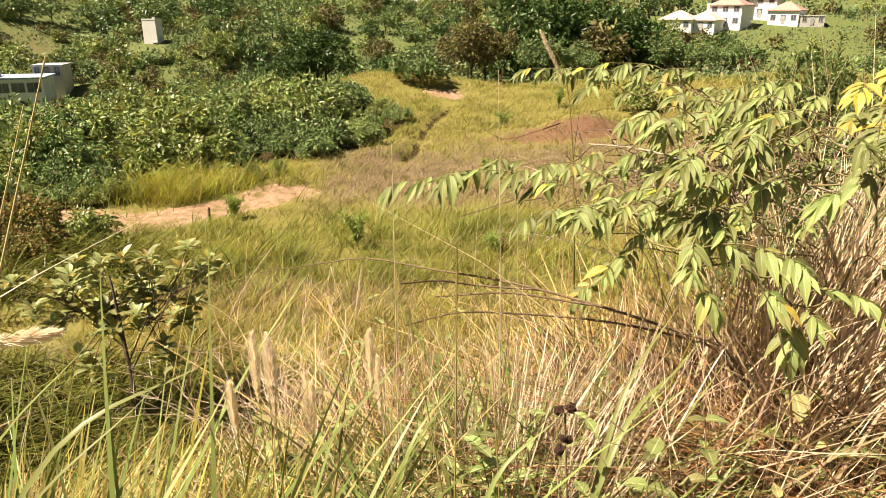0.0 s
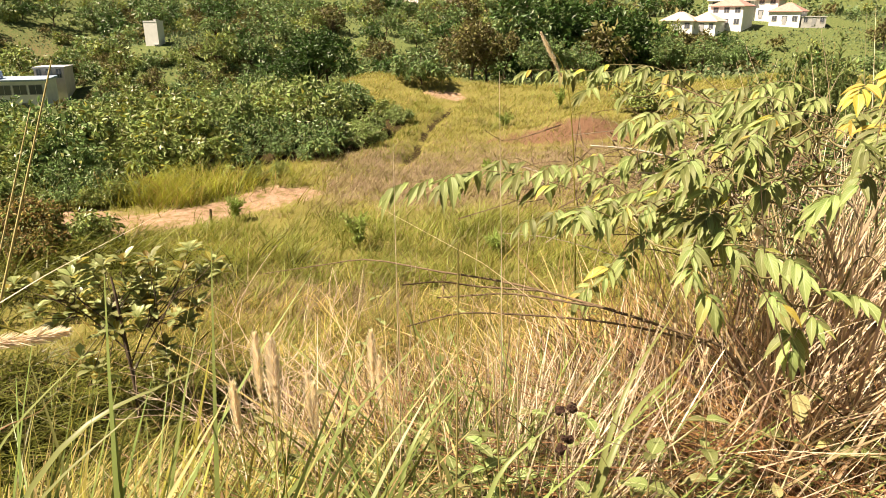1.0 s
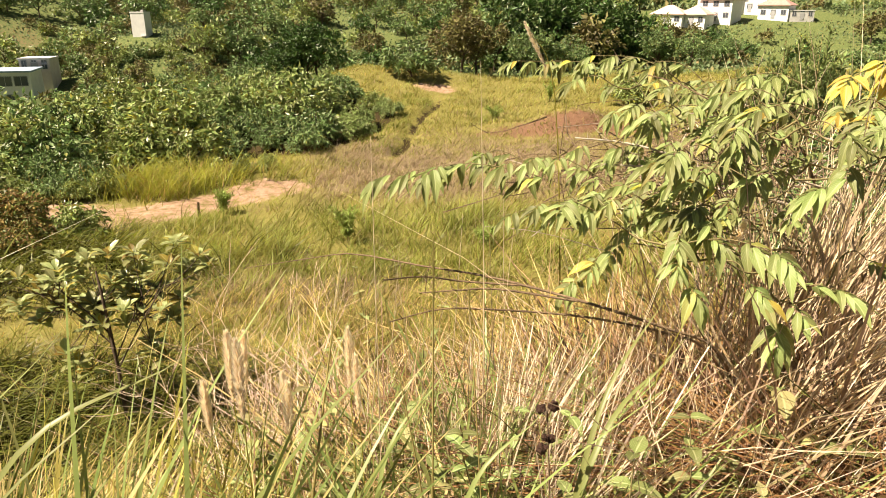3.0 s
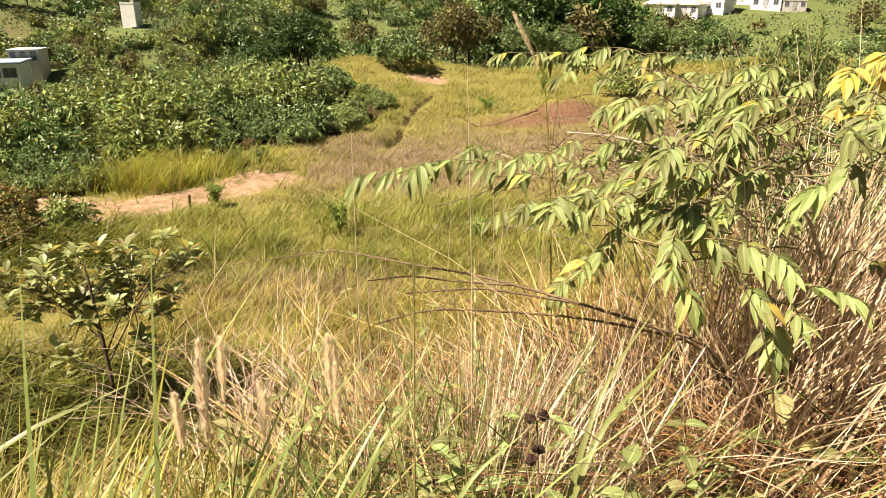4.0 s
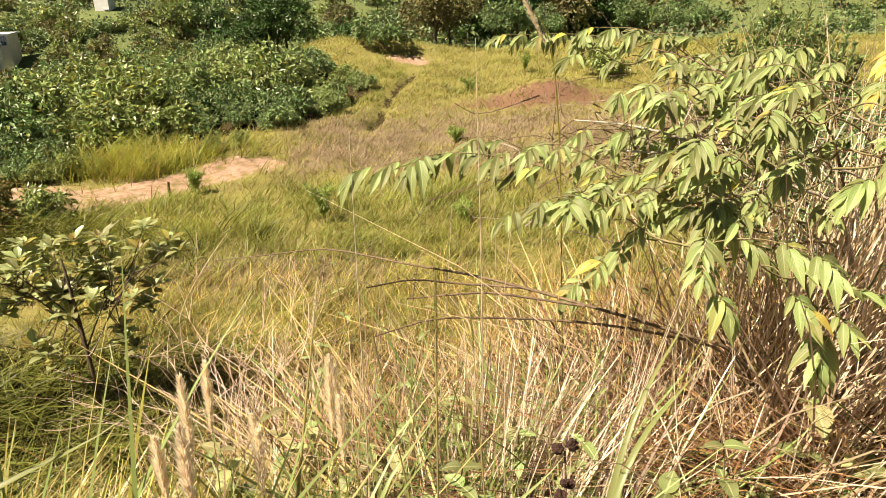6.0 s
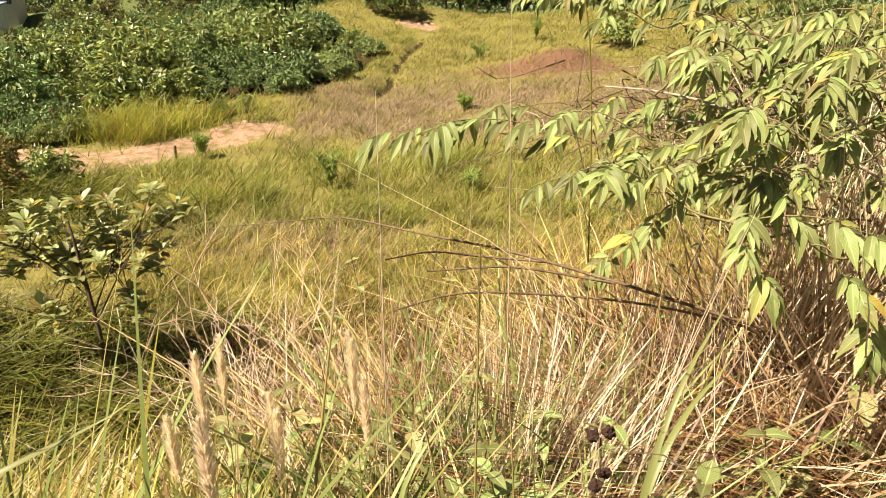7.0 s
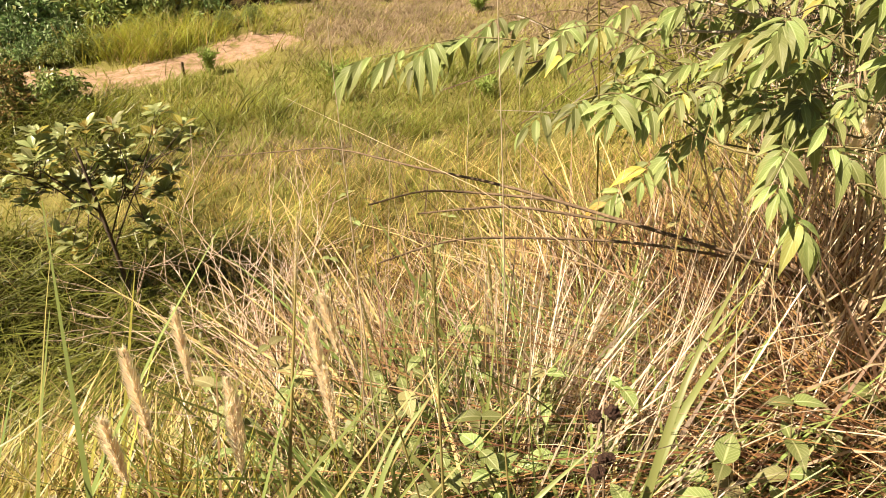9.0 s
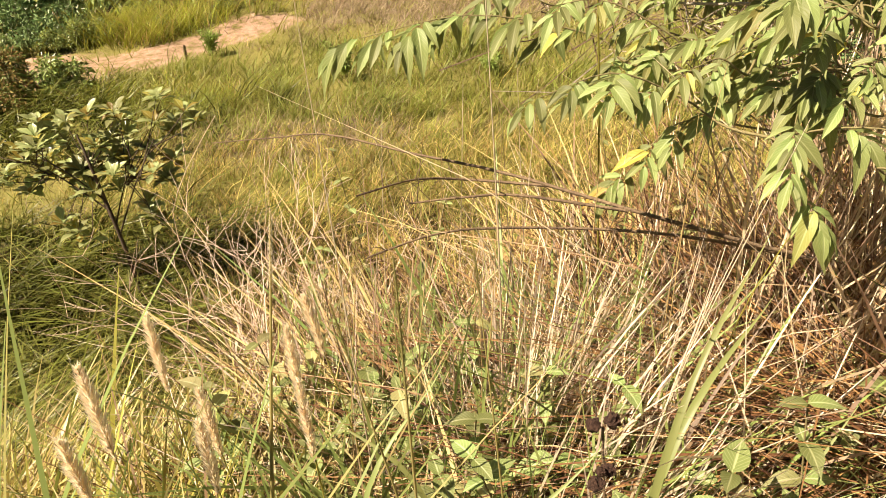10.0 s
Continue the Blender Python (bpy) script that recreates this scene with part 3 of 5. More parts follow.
tower()
workshop()
house("unfinished_house", (-64.0, 115.0, 2.3), 12, 4.4, 5, 2.4, None, "white flat-roofed house with open rooms", 1, None, wins=3)
for hx, hy, hz, turn, w, d, h, roof, what in (
        (66.2, 201, 0.0, -34, 8.5, 7, 2.8, ROOF_PINK, "white house with faded pink tiled roof"),
        (72.8, 199, 0.0, -40, 7.5, 7, 2.8, ROOF_PINK, "white house with faded pink roof beside trees"),
        (81.0, 203, 0.0, -42, 9, 8, 5.6, ROOF_RED, "tall white house with red tiled roof"),
        (88.0, 219, -0.5, -36, 13, 9, 5.5, PLASTER, "large white house with pale roof"),
        (97.0, 203, 0.0, -40, 8, 7, 3.4, ROOF_RED, "low house with red tiled roof beside trees"),
        (95.0, 214, 0.3, -38, 9, 8, 5.0, ROOF_RED, "white house up the slope with red roof"),
        (102.0, 199, 0.0, -20, 6, 5, 2.4, None, "small grey concrete hut")):
    house("house", (hx, hy, hz), turn, w, d, h, roof, what, 1 if h < 5 else 2, CONCRETE if roof is None else WHITE_STUCCO, wins=3)
for hx, hy, hz, w, h, roof, what in ((4.5, 262, 0.6, 7, 4.5, PLASTER, "white house among trees"), (-14, 272, 0.5, 10, 2.6, PLASTER, "long white house among trees"),
                                     (-23, 268, 0.6, 7, 4, ROOF_PINK, "white house with faded roof among trees"), (1.0, 258, -1.5, 5, 4, ROOF_PINK, "small house with faded roof among trees")):
    house("house", (hx, hy, hz), -3, w, 7, h, roof, what, 1)


# ---- trees and bushes ----
def tree_proto(rng, name, height, spread, leaf, clumps, leaves, mat, label, category="tree", trunk_h=0.35, lumps=7, shape=1.0, ball=1.0, hang=0.35):
    """A tapered trunk with limbs, and a crown of leaf tufts with gaps."""
    top = empty(name)
    h = height
    lean = rng.normal(scale=0.06, size=2) * h
    spine = [(0, 0, -0.25), (lean[0] * 0.3, lean[1] * 0.3, h * trunk_h), (lean[0], lean[1], h * 0.85)]
    pieces = [tube(curve_through(spine, 7), np.linspace(0.028, 0.008, 7) * h, 7)]
    balls = [((lean[0], lean[1], h * 0.82), h * 0.17 * shape)]
    for k in range(lumps):
        a = 2.4 * k + rng.uniform(-0.4, 0.4)
        f = rng.uniform(0.35, 1.0)
        c = np.array([math.cos(a) * spread * f, math.sin(a) * spread * f, h * (trunk_h + (0.92 - trunk_h) * rng.uniform(0.15, 0.85) * (1.25 - 0.5 * f))])
        balls.append((tuple(c), ball * spread * rng.uniform(0.34, 0.58)))
        s = np.array([lean[0] * 0.4, lean[1] * 0.4, h * trunk_h * rng.uniform(0.7, 1.2)])
        pieces.append(tube(curve_through([s, (s + c) / 2 + (0, 0, 0.05 * h), c], 5), np.linspace(0.012, 0.003, 5) * h, 5))
    v, q, a = merge(pieces)
    part("trunk", mesh_np("trunk", v, q, BARK, a, True), top)
    v, q, a = crown(rng, balls, clumps, leaves, leaf, hang=hang)
    part("crown", mesh_np("crown", v, q, mat, a), top)
    return tagged(top, label, category)


_rng = np.random.default_rng(11)
BUSHES = [tree_proto(_rng, "bush", 2.0, 1.3, 0.24, 330, 6, leafage, "broad-leaved green bush in a dense thicket", "bush", 0.15, 17, 1.3, 0.66, 0.6) for leafage in (BUSH_LEAF, TREE_LEAF, LIGHT_LEAF, BUSH_LEAF)]
TREES = [tree_proto(_rng, "tree", 5.2, 2.1, 0.34, 430, 6, m, l, "tree", 0.3, 9) for m, l in
         ((TREE_LEAF, "leafy green tree on the valley slope"), (DARK_LEAF, "dense dark green tree on the valley slope"), (OLIVE_LEAF, "olive green tree with thin dry crown"), (TREE_LEAF, "rounded green tree on the valley slope"), (BUSH_LEAF, "light green tree on the valley slope"))]
LIGHT_TREES = [tree_proto(_rng, "tree", 5.2, 2.1, 0.67, 118, 4, m, l, "tree", 0.3, 8) for m, l in
               ((TREE_LEAF, "leafy green tree on the valley slope"), (DARK_LEAF, "dense dark green tree on the valley slope"), (OLIVE_LEAF, "olive green tree with thin dry crown"), (TREE_LEAF, "rounded green tree on the valley slope"), (BUSH_LEAF, "light green tree on the valley slope"))]
LIGHT_BUSHES = [tree_proto(_rng, "bush", 2.0, 1.25, 0.57, 53, 4, m, "green scrub bush on the valley slope", "bush", 0.15, 4, 1.6) for m in (BUSH_LEAF, TREE_LEAF, OLIVE_LEAF, BUSH_LEAF)]
_used = set()


def put(proto, x, y, size, turn=0.0, z=0.0, label="", group=""):
    """Stand a tree or bush on the ground: the first one itself, then copies."""
    m = Matrix.LocRotScale((x, y, float(terrain(x, y)) + z), Euler((0, 0, turn)), (size, size, size))
    if proto.name not in _used:
        _used.add(proto.name)
        proto.matrix_basis = m
        ob = proto
    else:
        ob = copy_thing(proto, Matrix.LocRotScale(m.translation, Euler((0, 0, turn)), None))
        ob.scale = (size, size, size * (0.9 + 0.2 * ((x * 7.3) % 1)))
    return tagged(ob, label, group=group)


def place_thicket():
    rng = np.random.default_rng(21)
    placed = []
    tries = 0
    while len(placed) < 120 and tries < 9000:
        tries += 1
        x, y = rng.uniform(-27, -1.8), rng.uniform(22, 50)
        if not thicket(x, y) or x < -0.72 * y - 2:
            continue
        if any(math.hypot(x - a, y - b) < 1.4 + 0.02 * (y - 22) for a, b in placed):
            continue
        placed.append((x, y))
        edge = 0.62 if not thicket(x, y - 1.6) or not thicket(x + 1.2, y) else 1.0
        put(BUSHES[rng.integers(4)], x, y, edge * rng.uniform(0.7, 1.25), rng.uniform(0, 6.28), -0.1, group="bushes of the thicket")


place_thicket()
for k, (x, y, s, what) in enumerate(((-9.6, 17.6, 0.5, "low dark bush beside the sandy track"), (-12.6, 16.6, 0.7, "low dark bush on the grass"), (-13.6, 19.4, 0.9, "leafy bush beside the track"),
                                     (-1.35, 42.6, 1.2, "dense round bush beside the path's end"), (9.9, 35.0, 0.8, "round dull green bush on the clearing"), (-9.0, 23.6, 0.3, "small bush at the track's edge"))):
    put(BUSHES[1 if k == 3 else k % 4], x, y, s, k * 1.7, label=what)
for k, (x, y, s) in enumerate(((-15.0, 22.2, 0.5), (-14.1, 22.6, 0.45), (-13.4, 22.0, 0.4), (-12.7, 22.5, 0.48), (-12.0, 22.3, 0.36), (-11.4, 22.9, 0.42), (-10.8, 23.3, 0.34), (-13.8, 21.4, 0.3), (-7.0, 24.6, 0.3), (-6.2, 25.2, 0.28))):
    put(BUSHES[(3 * k) % 4], x, y, s, k * 2.1, label="low scrub bush between thicket and sandy track", group="scrub along the track")
drying = tree_proto(_rng, "bush", 1.5, 1.0, 0.15, 420, 6, DRYING_LEAF, "low bush with drying brown leaves beside the track", "bush", 0.15, 12, 1.3, 0.66, 0.6)
for x, y, s in ((-10.7, 16.8, 0.75), (-11.3, 17.5, 0.95), (-10.3, 16.2, 0.6), (-12.4, 19.2, 0.8)):
    put(drying, x, y, s, x * 3, group="drying bushes by the track")

TREE_SPOTS = (
    (1, -8.6, 47.5, 0.80, "dense dark round tree at the clearing's edge"), (1, -10.4, 48.5, 0.6, ""), (1, -8.0, 47.9, 0.75, ""), 
    (2, 1.9, 48.0, 0.82, "olive green tree with hanging creepers"), (2, 3.0, 49.0, 0.7, ""), (1, 7.5, 60, 1.5, "tall dense dark tree behind the clearing"), (1, 10.5, 62, 1.45, ""), (1, 13.5, 61, 1.35, ""), (0, 5.0, 58, 1.2, ""),
    (1, 16.0, 60, 1.1, ""), (0, 8.0, 52, 0.62, "low leafy shrub tree behind the ridge"), (0, 6.4, 51, 0.55, ""), (3, 10.0, 53, 0.6, ""),
    (1, 20, 66, 1.05, ""), (2, 22.5, 66, 1.1, "brownish tree on the slope"), (1, 25.5, 66, 1.0, ""), (1, 28, 67, 0.85, ""), (0, 18.0, 57, 0.7, ""), (3, 20.5, 56, 0.62, ""), (0, 23.5, 58, 0.6, ""),
    (4, -25.5, 77, 1.1, "light green tree with a flat spreading crown"), (3, -30, 63, 0.62, ""), (0, -26, 60, 0.55, ""), (3, -34.5, 68, 0.7, ""), (0, -22, 62, 0.55, ""), (2, -38, 72, 0.7, ""), (0, -19, 60, 0.5, ""))
for k, x, y, s, what in TREE_SPOTS:
    put(TREES[k], x, y, s, x * 1.3, -0.1, what)


def join_far(name, spots, label, category):
    """Woods too far off to tell tree from tree: one mesh for each colour of foliage."""
    by_mat = {}
    for proto, x, y, s, turn in spots:
        for child in proto.children:
            if category == "scrub" and child.name.startswith("trunk"):
                continue
            me = child.data
            co = np.empty(len(me.vertices) * 3, np.float32)
            me.vertices.foreach_get("co", co)
            idx = np.empty(len(me.loops), np.int32)
            me.loops.foreach_get("vertex_index", idx)
            co = co.reshape(-1, 3) * s
            c, n = math.cos(turn), math.sin(turn)
            co = np.stack([co[:, 0] * c - co[:, 1] * n + x, co[:, 0] * n + co[:, 1] * c + y, co[:, 2] + float(terrain(x, y)) - 0.2], 1)
            by_mat.setdefault(me.materials[0].name, []).append((co, idx.reshape(-1, 4), np.full(len(co), 0.6)))
    for key, pieces in by_mat.items():
        v, q, a = merge(pieces)
        tagged(new(name, mesh_np(name, v, q, bpy.data.materials[key], a)), label, category, kind="stuff")


def place_woods():
    rng = np.random.default_rng(31)
    placed, tries = [], 0
    far = []
    while len(placed) < 460 and tries < 30000:
        tries += 1
        y = 50 + 230 * rng.random() ** 1.25
        x = rng.uniform(-0.78, 0.78) * y
        if math.hypot((x + 55) / 12, (y - 132) / 13) < 1 or (math.hypot((x + 90) / 18, (y - 158) / 22) < 1 and rng.random() < 0.93):
            continue
        if (54 < x < 114 and 186 < y < 232) or (-78 < x < -48 and 86 < y < 121) or (34 < x < 46 and 150 < y < 186):
            continue
        if x > 0.40 * y and y > 60 and rng.random() < (0.97 if y < 120 else 0.88):
            continue
        if y < 56 and x > 2:
            continue
        if any(math.hypot(x - a, y - b) < 1.8 + 0.010 * y for a, b in placed):
            continue
        placed.append((x, y))
        low = 0.42 if y < 84 and x < 2 else 0.55 if y < 150 and x > 0.28 * y else 1.0
        k = rng.choice(5, p=[0.3, 0.24, 0.14, 0.2, 0.12])
        size = low * rng.uniform(0.55, 1.15) * (1 + 0.0016 * y)
        if y < 150:
            put(LIGHT_TREES[k], x, y, size, rng.uniform(0, 6.28), -0.2, group="trees of the far slope")
        else:
            far.append((LIGHT_TREES[k], x, y, size, rng.uniform(0, 6.28)))
    join_far("far_woods", far, "dense woods of green trees up the far hillside", "woods")


place_woods()


def place_scrub():
    """Bushes between the trees of the valley and on the slopes."""
    rng = np.random.default_rng(36)
    n, far = 0, []
    while n < 1400:
        y = 50 + 190 * rng.random() ** 1.1
        x = rng.uniform(-0.76, 0.76) * y
        small = 1.0
        if n % 2:
            x, y, small = rng.uniform(-85, -24), rng.uniform(84, 138), 0.72
        if math.hypot((x + 55) / 5, (y - 134) / 7) < 1 or red_bare(x, y) > 0.5 or (58 < x < 104 and 190 < y < 226) or (-76 < x < -58 and 96 < y < 119) or (y < 56 and x > 0):
            continue
        n += 1
        if x > 0.42 * y and rng.random() < 0.2:
            continue
        spot = LIGHT_BUSHES[rng.integers(4)], x, y, small * rng.uniform(0.5, 1.0) * (0.7 + 0.006 * y), rng.uniform(0, 6.28)
        if y < 66:
            put(*spot, -0.2, "", "scrub bushes of the slope")
        else:
            far.append(spot)
    join_far("slope_scrub", far, "scrub bushes covering the far slope", "scrub")


place_scrub()
for proto in TREES + LIGHT_TREES + BUSHES + LIGHT_BUSHES:
    if proto.name not in _used:
        for ob in (*proto.children_recursive, proto):
            bpy.data.objects.remove(ob)


def far_scrub():
    """Scrub between the trees and the woods up the hills."""
    rng = np.random.default_rng(41)
    pieces = []
    for n, y0, y1, size, lift in ((30000, 46, 120, 0.34, 0.8), (70000, 80, 160, 0.45, 1.3), (60000, 100, 250, 0.6, 1.3), (30000, 230, 620, 2.2, 3.0)):
        y = rng.uniform(y0, y1, n)
        x = rng.uniform(-0.85, 0.85, n) * y
        clump = np.sin(x * 0.31 + 2 * np.sin(y * 0.11)) * np.sin(y * 0.23 + np.sin(x * 0.17)) + rng.normal(scale=0.35, size=n)
        keep = (clump > -0.4) & ~((x > 54) & (x < 114) & (y > 196) & (y < 232)) & ~(np.hypot((x + 55) / 4, (y - 134) / 4) < 1) & ~((x > -76) & (x < -58) & (y > 100) & (y < 119)) & (red_bare(x, y) < 0.55)
        x, y, clump = x[keep], y[keep], clump[keep]
        z = terrain(x, y) + lift * np.clip(clump, 0, 1.2) * rng.random(len(x))
        d = rng.normal(scale=0.6, size=(len(x), 3)) + (0, -0.2, 0.4)
        ln = size * rng.uniform(0.6, 1.4, len(x))
        pieces.append(leaf_cloud(rng, np.stack([x, y, z], 1), d, ln, ln * 0.65))
    v, q, a = merge(pieces)
    return tagged(new("far_scrub", mesh_np("far_scrub", v, q, HAZED_LEAF, a)), "green scrub and woods covering the far hillsides, paled in colour for haze", "scrub", kind="stuff")


far_scrub()


# ---- grass of the clearing ----
def meadow(name, mat, seed, n, weight, height, width, lean, label, y_range=(5.2, 47.0), tuft=9, segs=2, bend=(0.2, 0.8)):
    """Tufts of blades over the clearing, kept where weight(x, y) allows, thinner with distance."""
    rng = np.random.default_rng(seed)
    y = y_range[0] + (y_range[1] - y_range[0]) * rng.random(n) ** 1.35
    x = rng.uniform(-0.80, 0.80, n) * (y + 2.5)
    rag = bare(x, y) + 0.30 * (patchy(x, y, 3.3, 0.7) - 0.5)
    keep = rng.random(n) < weight(x, y) * (1 - 0.95 * smooth((rag - 0.12) / 0.40)) * (1 - 0.5 * np.clip(red_bare(x, y), 0, 1)) * (1 - 0.93 * thicket(x, y)) * (1 - 0.92 * rut_mask(x, y))
    x, y = x[keep], y[keep]
    m = len(x)
    grow = np.repeat(rng.uniform(0.7, 1.3, m), tuft)
    tx, ty = np.repeat(x, tuft), np.repeat(y, tuft)
    k = len(tx)
    bx, by = tx + rng.normal(scale=0.11, size=k) * (1 + 0.03 * ty), ty + rng.normal(scale=0.11, size=k) * (1 + 0.03 * ty)
    base = np.stack([bx, by, terrain(bx, by) - 0.03], 1)
    h = height * grow * rng.uniform(0.55, 1.25, k) * (1 - 0.32 * smooth((by - 19) / 8)) * (1 - 0.6 * np.exp(-((bx - rut_x(by)) / 0.6) ** 2) * smooth((by - 26) / 3))
    w = width * rng.uniform(0.7, 1.3, k) * (1 + 0.035 * by)
    tilt = np.asarray(lean) + rng.normal(scale=0.28, size=(k, 2)) + np.repeat(rng.normal(scale=0.16, size=(m, 2)), tuft, 0)
    v, q, a = blades(rng, base, h, w, tilt, rng.uniform(*bend, k), segs)
    return tagged(new(name, mesh_np(name, v, q, mat, a)), label, "grass", kind="stuff")


def w_green(x, y):
    strip = smooth((y - 13.2) / 2.5) * smooth((21.8 - y) / 1.5)
    left = bump2(x, y, -9.5, 23.9, 3.6, 1.0) * 1.5 + bump2(x, y, -2.3, 33.5, 1.3, 3.0) + 1.3 * np.exp(-((x - rut_x(y) + 1.0) / 0.7) ** 2) * smooth((y - 26) / 3) * smooth((40 - y) / 3)
    return np.clip(strip * (0.45 + 0.5 * patchy(x, y)) + left + 0.12 * patchy(x, y, 0.4, 1.0), 0, 1)


def w_yellow(x, y):
    return np.clip(0.35 + 0.55 * smooth((y - 28) / 5) + 0.4 * smooth((y - 14) / 2) * smooth((19 - y) / 2), 0, 1) * (0.55 + 0.45 * patchy(x, y, 0.5, 2.0)) * (1 - 0.95 * w_mauve(x, y)) * (1 - 0.9 * np.clip(1.4 * w_lush(x, y), 0, 1)) * (1 - 0.7 * smooth((12.0 - y) / 2.5))


def w_olive(x, y):
    return np.clip(smooth((15.5 - y) / 3.0) * smooth((x + 6.5 + 0.25 * (y - 8)) / 2.5), 0, 1) * (0.45 + 0.55 * patchy(x, y, 0.9, 0.5))


def w_lush(x, y):
    return np.clip(smooth((12.0 - y) / 3) * smooth((-x - 2.6) / 1.5) + bump2(x, y, -9.8, 15.8, 3.0, 2.2), 0, 1) * (0.5 + 0.5 * patchy(x, y, 1.1, 3.0))


meadow("mauve_grass", MAUVE, 1, 15000, w_mauve, 0.40, 0.012, (0.10, 0.0), "short dry mauve-brown grass of the clearing", tuft=10)
meadow("green_grass", MEADOW_GREEN, 2, 11500, w_green, 0.62, 0.014, (0.12, 0.05), "fresh green grass growing in strips on the clearing", tuft=11)
meadow("yellow_grass", MEADOW, 3, 17000, w_yellow, 0.45, 0.013, (0.15, 0.0), "sunlit yellow-green grass of the clearing", tuft=10)
meadow("olive_grass", OLIVE, 4, 5500, w_olive, 0.62, 0.011, (0.10, 0.02), "dry olive-brown grass below the bank", (5.2, 17.5), 12, 2)
meadow("lush_grass", LUSH_SHADED, 5, 4200, w_lush, 0.95, 0.03, (0.35, -0.15), "lush green grass lying over below the bank, darkened at its roots for shade", (4.2, 19.0), 12, 4, (0.6, 1.6))
meadow("far_meadow_grass", MEADOW, 6, 24000, lambda x, y: 0.85 * (1 - 0.95 * w_mauve(x, y)), 0.30, 0.012, (0.12, 0.0), "fine sunlit grass of the clearing's far part", (25.0, 47.0), 7, 1)
meadow("track_edge_grass", FRESH_BLADE, 9, 2600, lambda x, y: np.clip(0.9 * bump2(x, y, -7.4, 17.5, 2.2, 0.9), 0, 1), 0.6, 0.014, (0.12, 0.0), "rank yellow-green grass along the sandy track", (16.0, 20.5), 9, 3)
meadow("tall_green_grass", FRESH_BLADE, 8, 4200, lambda x, y: np.clip(1.3 * bump2(x, y, -9.2, 23.6, 2.6, 1.0), 0, 1), 1.3, 0.014, (0.12, 0.0), "tall fresh green grass beside the sandy track", (22.0, 26.0), 11, 3)
meadow("far_mauve_grass", MAUVE, 7, 17000, lambda x, y: w_mauve(x, y), 0.30, 0.012, (0.12, 0.0), "fine mauve-brown grass around the track", (21.0, 34.0), 7, 1)


# ---- grass of the bank ----
def sward(name, mat, seed, n, x_range, y_range, height, width, lean, loose, bend, label, segs=4, mask=None, lift=0.0, tuft=36, splay=0.9):
    """Tufts of blades standing and lying over a stretch of the bank, each fanning out from its foot."""
    rng = np.random.default_rng(seed)
    m = max(n // tuft, 1)
    x, y = rng.uniform(*x_range, m), rng.uniform(*y_range, m)
    if mask is not None:
        keep = rng.random(m) < mask(x, y)
        x, y = x[keep], y[keep]
    m = len(x)
    own = rng.normal(scale=loose * 0.7, size=(m, 2)) + np.asarray(lean)
    tall = rng.uniform(0.72, 1.12, m)
    k = m * tuft
    off = rng.normal(scale=0.045, size=(k, 2))
    bx, by = np.repeat(x, tuft) + off[:, 0], np.repeat(y, tuft) + off[:, 1]
    base = np.stack([bx, by, terrain(bx, by) - 0.02 + lift * np.repeat(rng.random(m), tuft)], 1)
    tilt = np.repeat(own, tuft, 0) + off / 0.045 * 0.12 * splay + rng.normal(scale=loose * 0.35, size=(k, 2))
    h = rng.uniform(*height, k) * np.repeat(tall, tuft)
    v, q, a = blades(rng, base, h, rng.uniform(*width, k), tilt, rng.uniform(*bend, k), segs)
    return tagged(new(name, mesh_np(name, v, q, mat, a)), label, "grass", kind="stuff")


def round_mask(cx, cy, rx, ry):
    return lambda x, y: np.exp(-(((x - cx) / rx) ** 2 + ((y - cy) / ry) ** 2) ** 1.5)


def holes(f, s, low=0.12):
    """Clumps with gaps between them."""
    return lambda x, y: np.clip(low + 1.25 * smooth((patchy(x, y, f, s) - 0.25) / 0.4), 0, 1)


def straw_side(x, y):
    return 1 - 0.98 * smooth((x - 0.34 - 0.15 * (y - 1)) / 0.3)


sward("straw_grass", STRAW, 101, 3600, (-0.5, 2.0), (0.75, 3.4), (0.25, 0.74), (0.005, 0.016), (0.06, 0.0), 0.48, (0.1, 1.3), "tangled dry straw grass on the bank", 4, lambda x, y: holes(8.0, 0.3)(x, y) * straw_side(x, y))
sward("straw_litter", STRAW, 102, 2200, (-0.5, 2.2), (0.7, 3.2), (0.16, 0.42), (0.005, 0.014), (0.2, 0.1), 1.0, (0.8, 1.8), "broken dry grass lying on the bank", 3, straw_side, 0.25)
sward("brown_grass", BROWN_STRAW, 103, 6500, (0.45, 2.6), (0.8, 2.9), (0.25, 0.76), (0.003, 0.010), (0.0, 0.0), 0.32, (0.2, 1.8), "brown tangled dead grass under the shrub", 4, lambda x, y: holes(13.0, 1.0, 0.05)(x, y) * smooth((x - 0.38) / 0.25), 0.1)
sward("pale_grass", PALE_STRAW, 104, 4400, (0.0, 0.65), (1.20, 2.1), (0.42, 0.78), (0.005, 0.012), (0.12, 0.02), 0.15, (0.0, 0.25), "pale bleached grass clump leaning over", 5, round_mask(0.21, 1.62, 0.14, 0.26), 0.0, 14, 0.6)
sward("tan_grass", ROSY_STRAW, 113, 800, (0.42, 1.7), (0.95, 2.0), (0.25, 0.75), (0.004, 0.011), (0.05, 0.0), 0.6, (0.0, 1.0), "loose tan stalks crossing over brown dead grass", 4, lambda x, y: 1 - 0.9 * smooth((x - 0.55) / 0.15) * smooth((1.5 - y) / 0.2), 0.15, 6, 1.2)
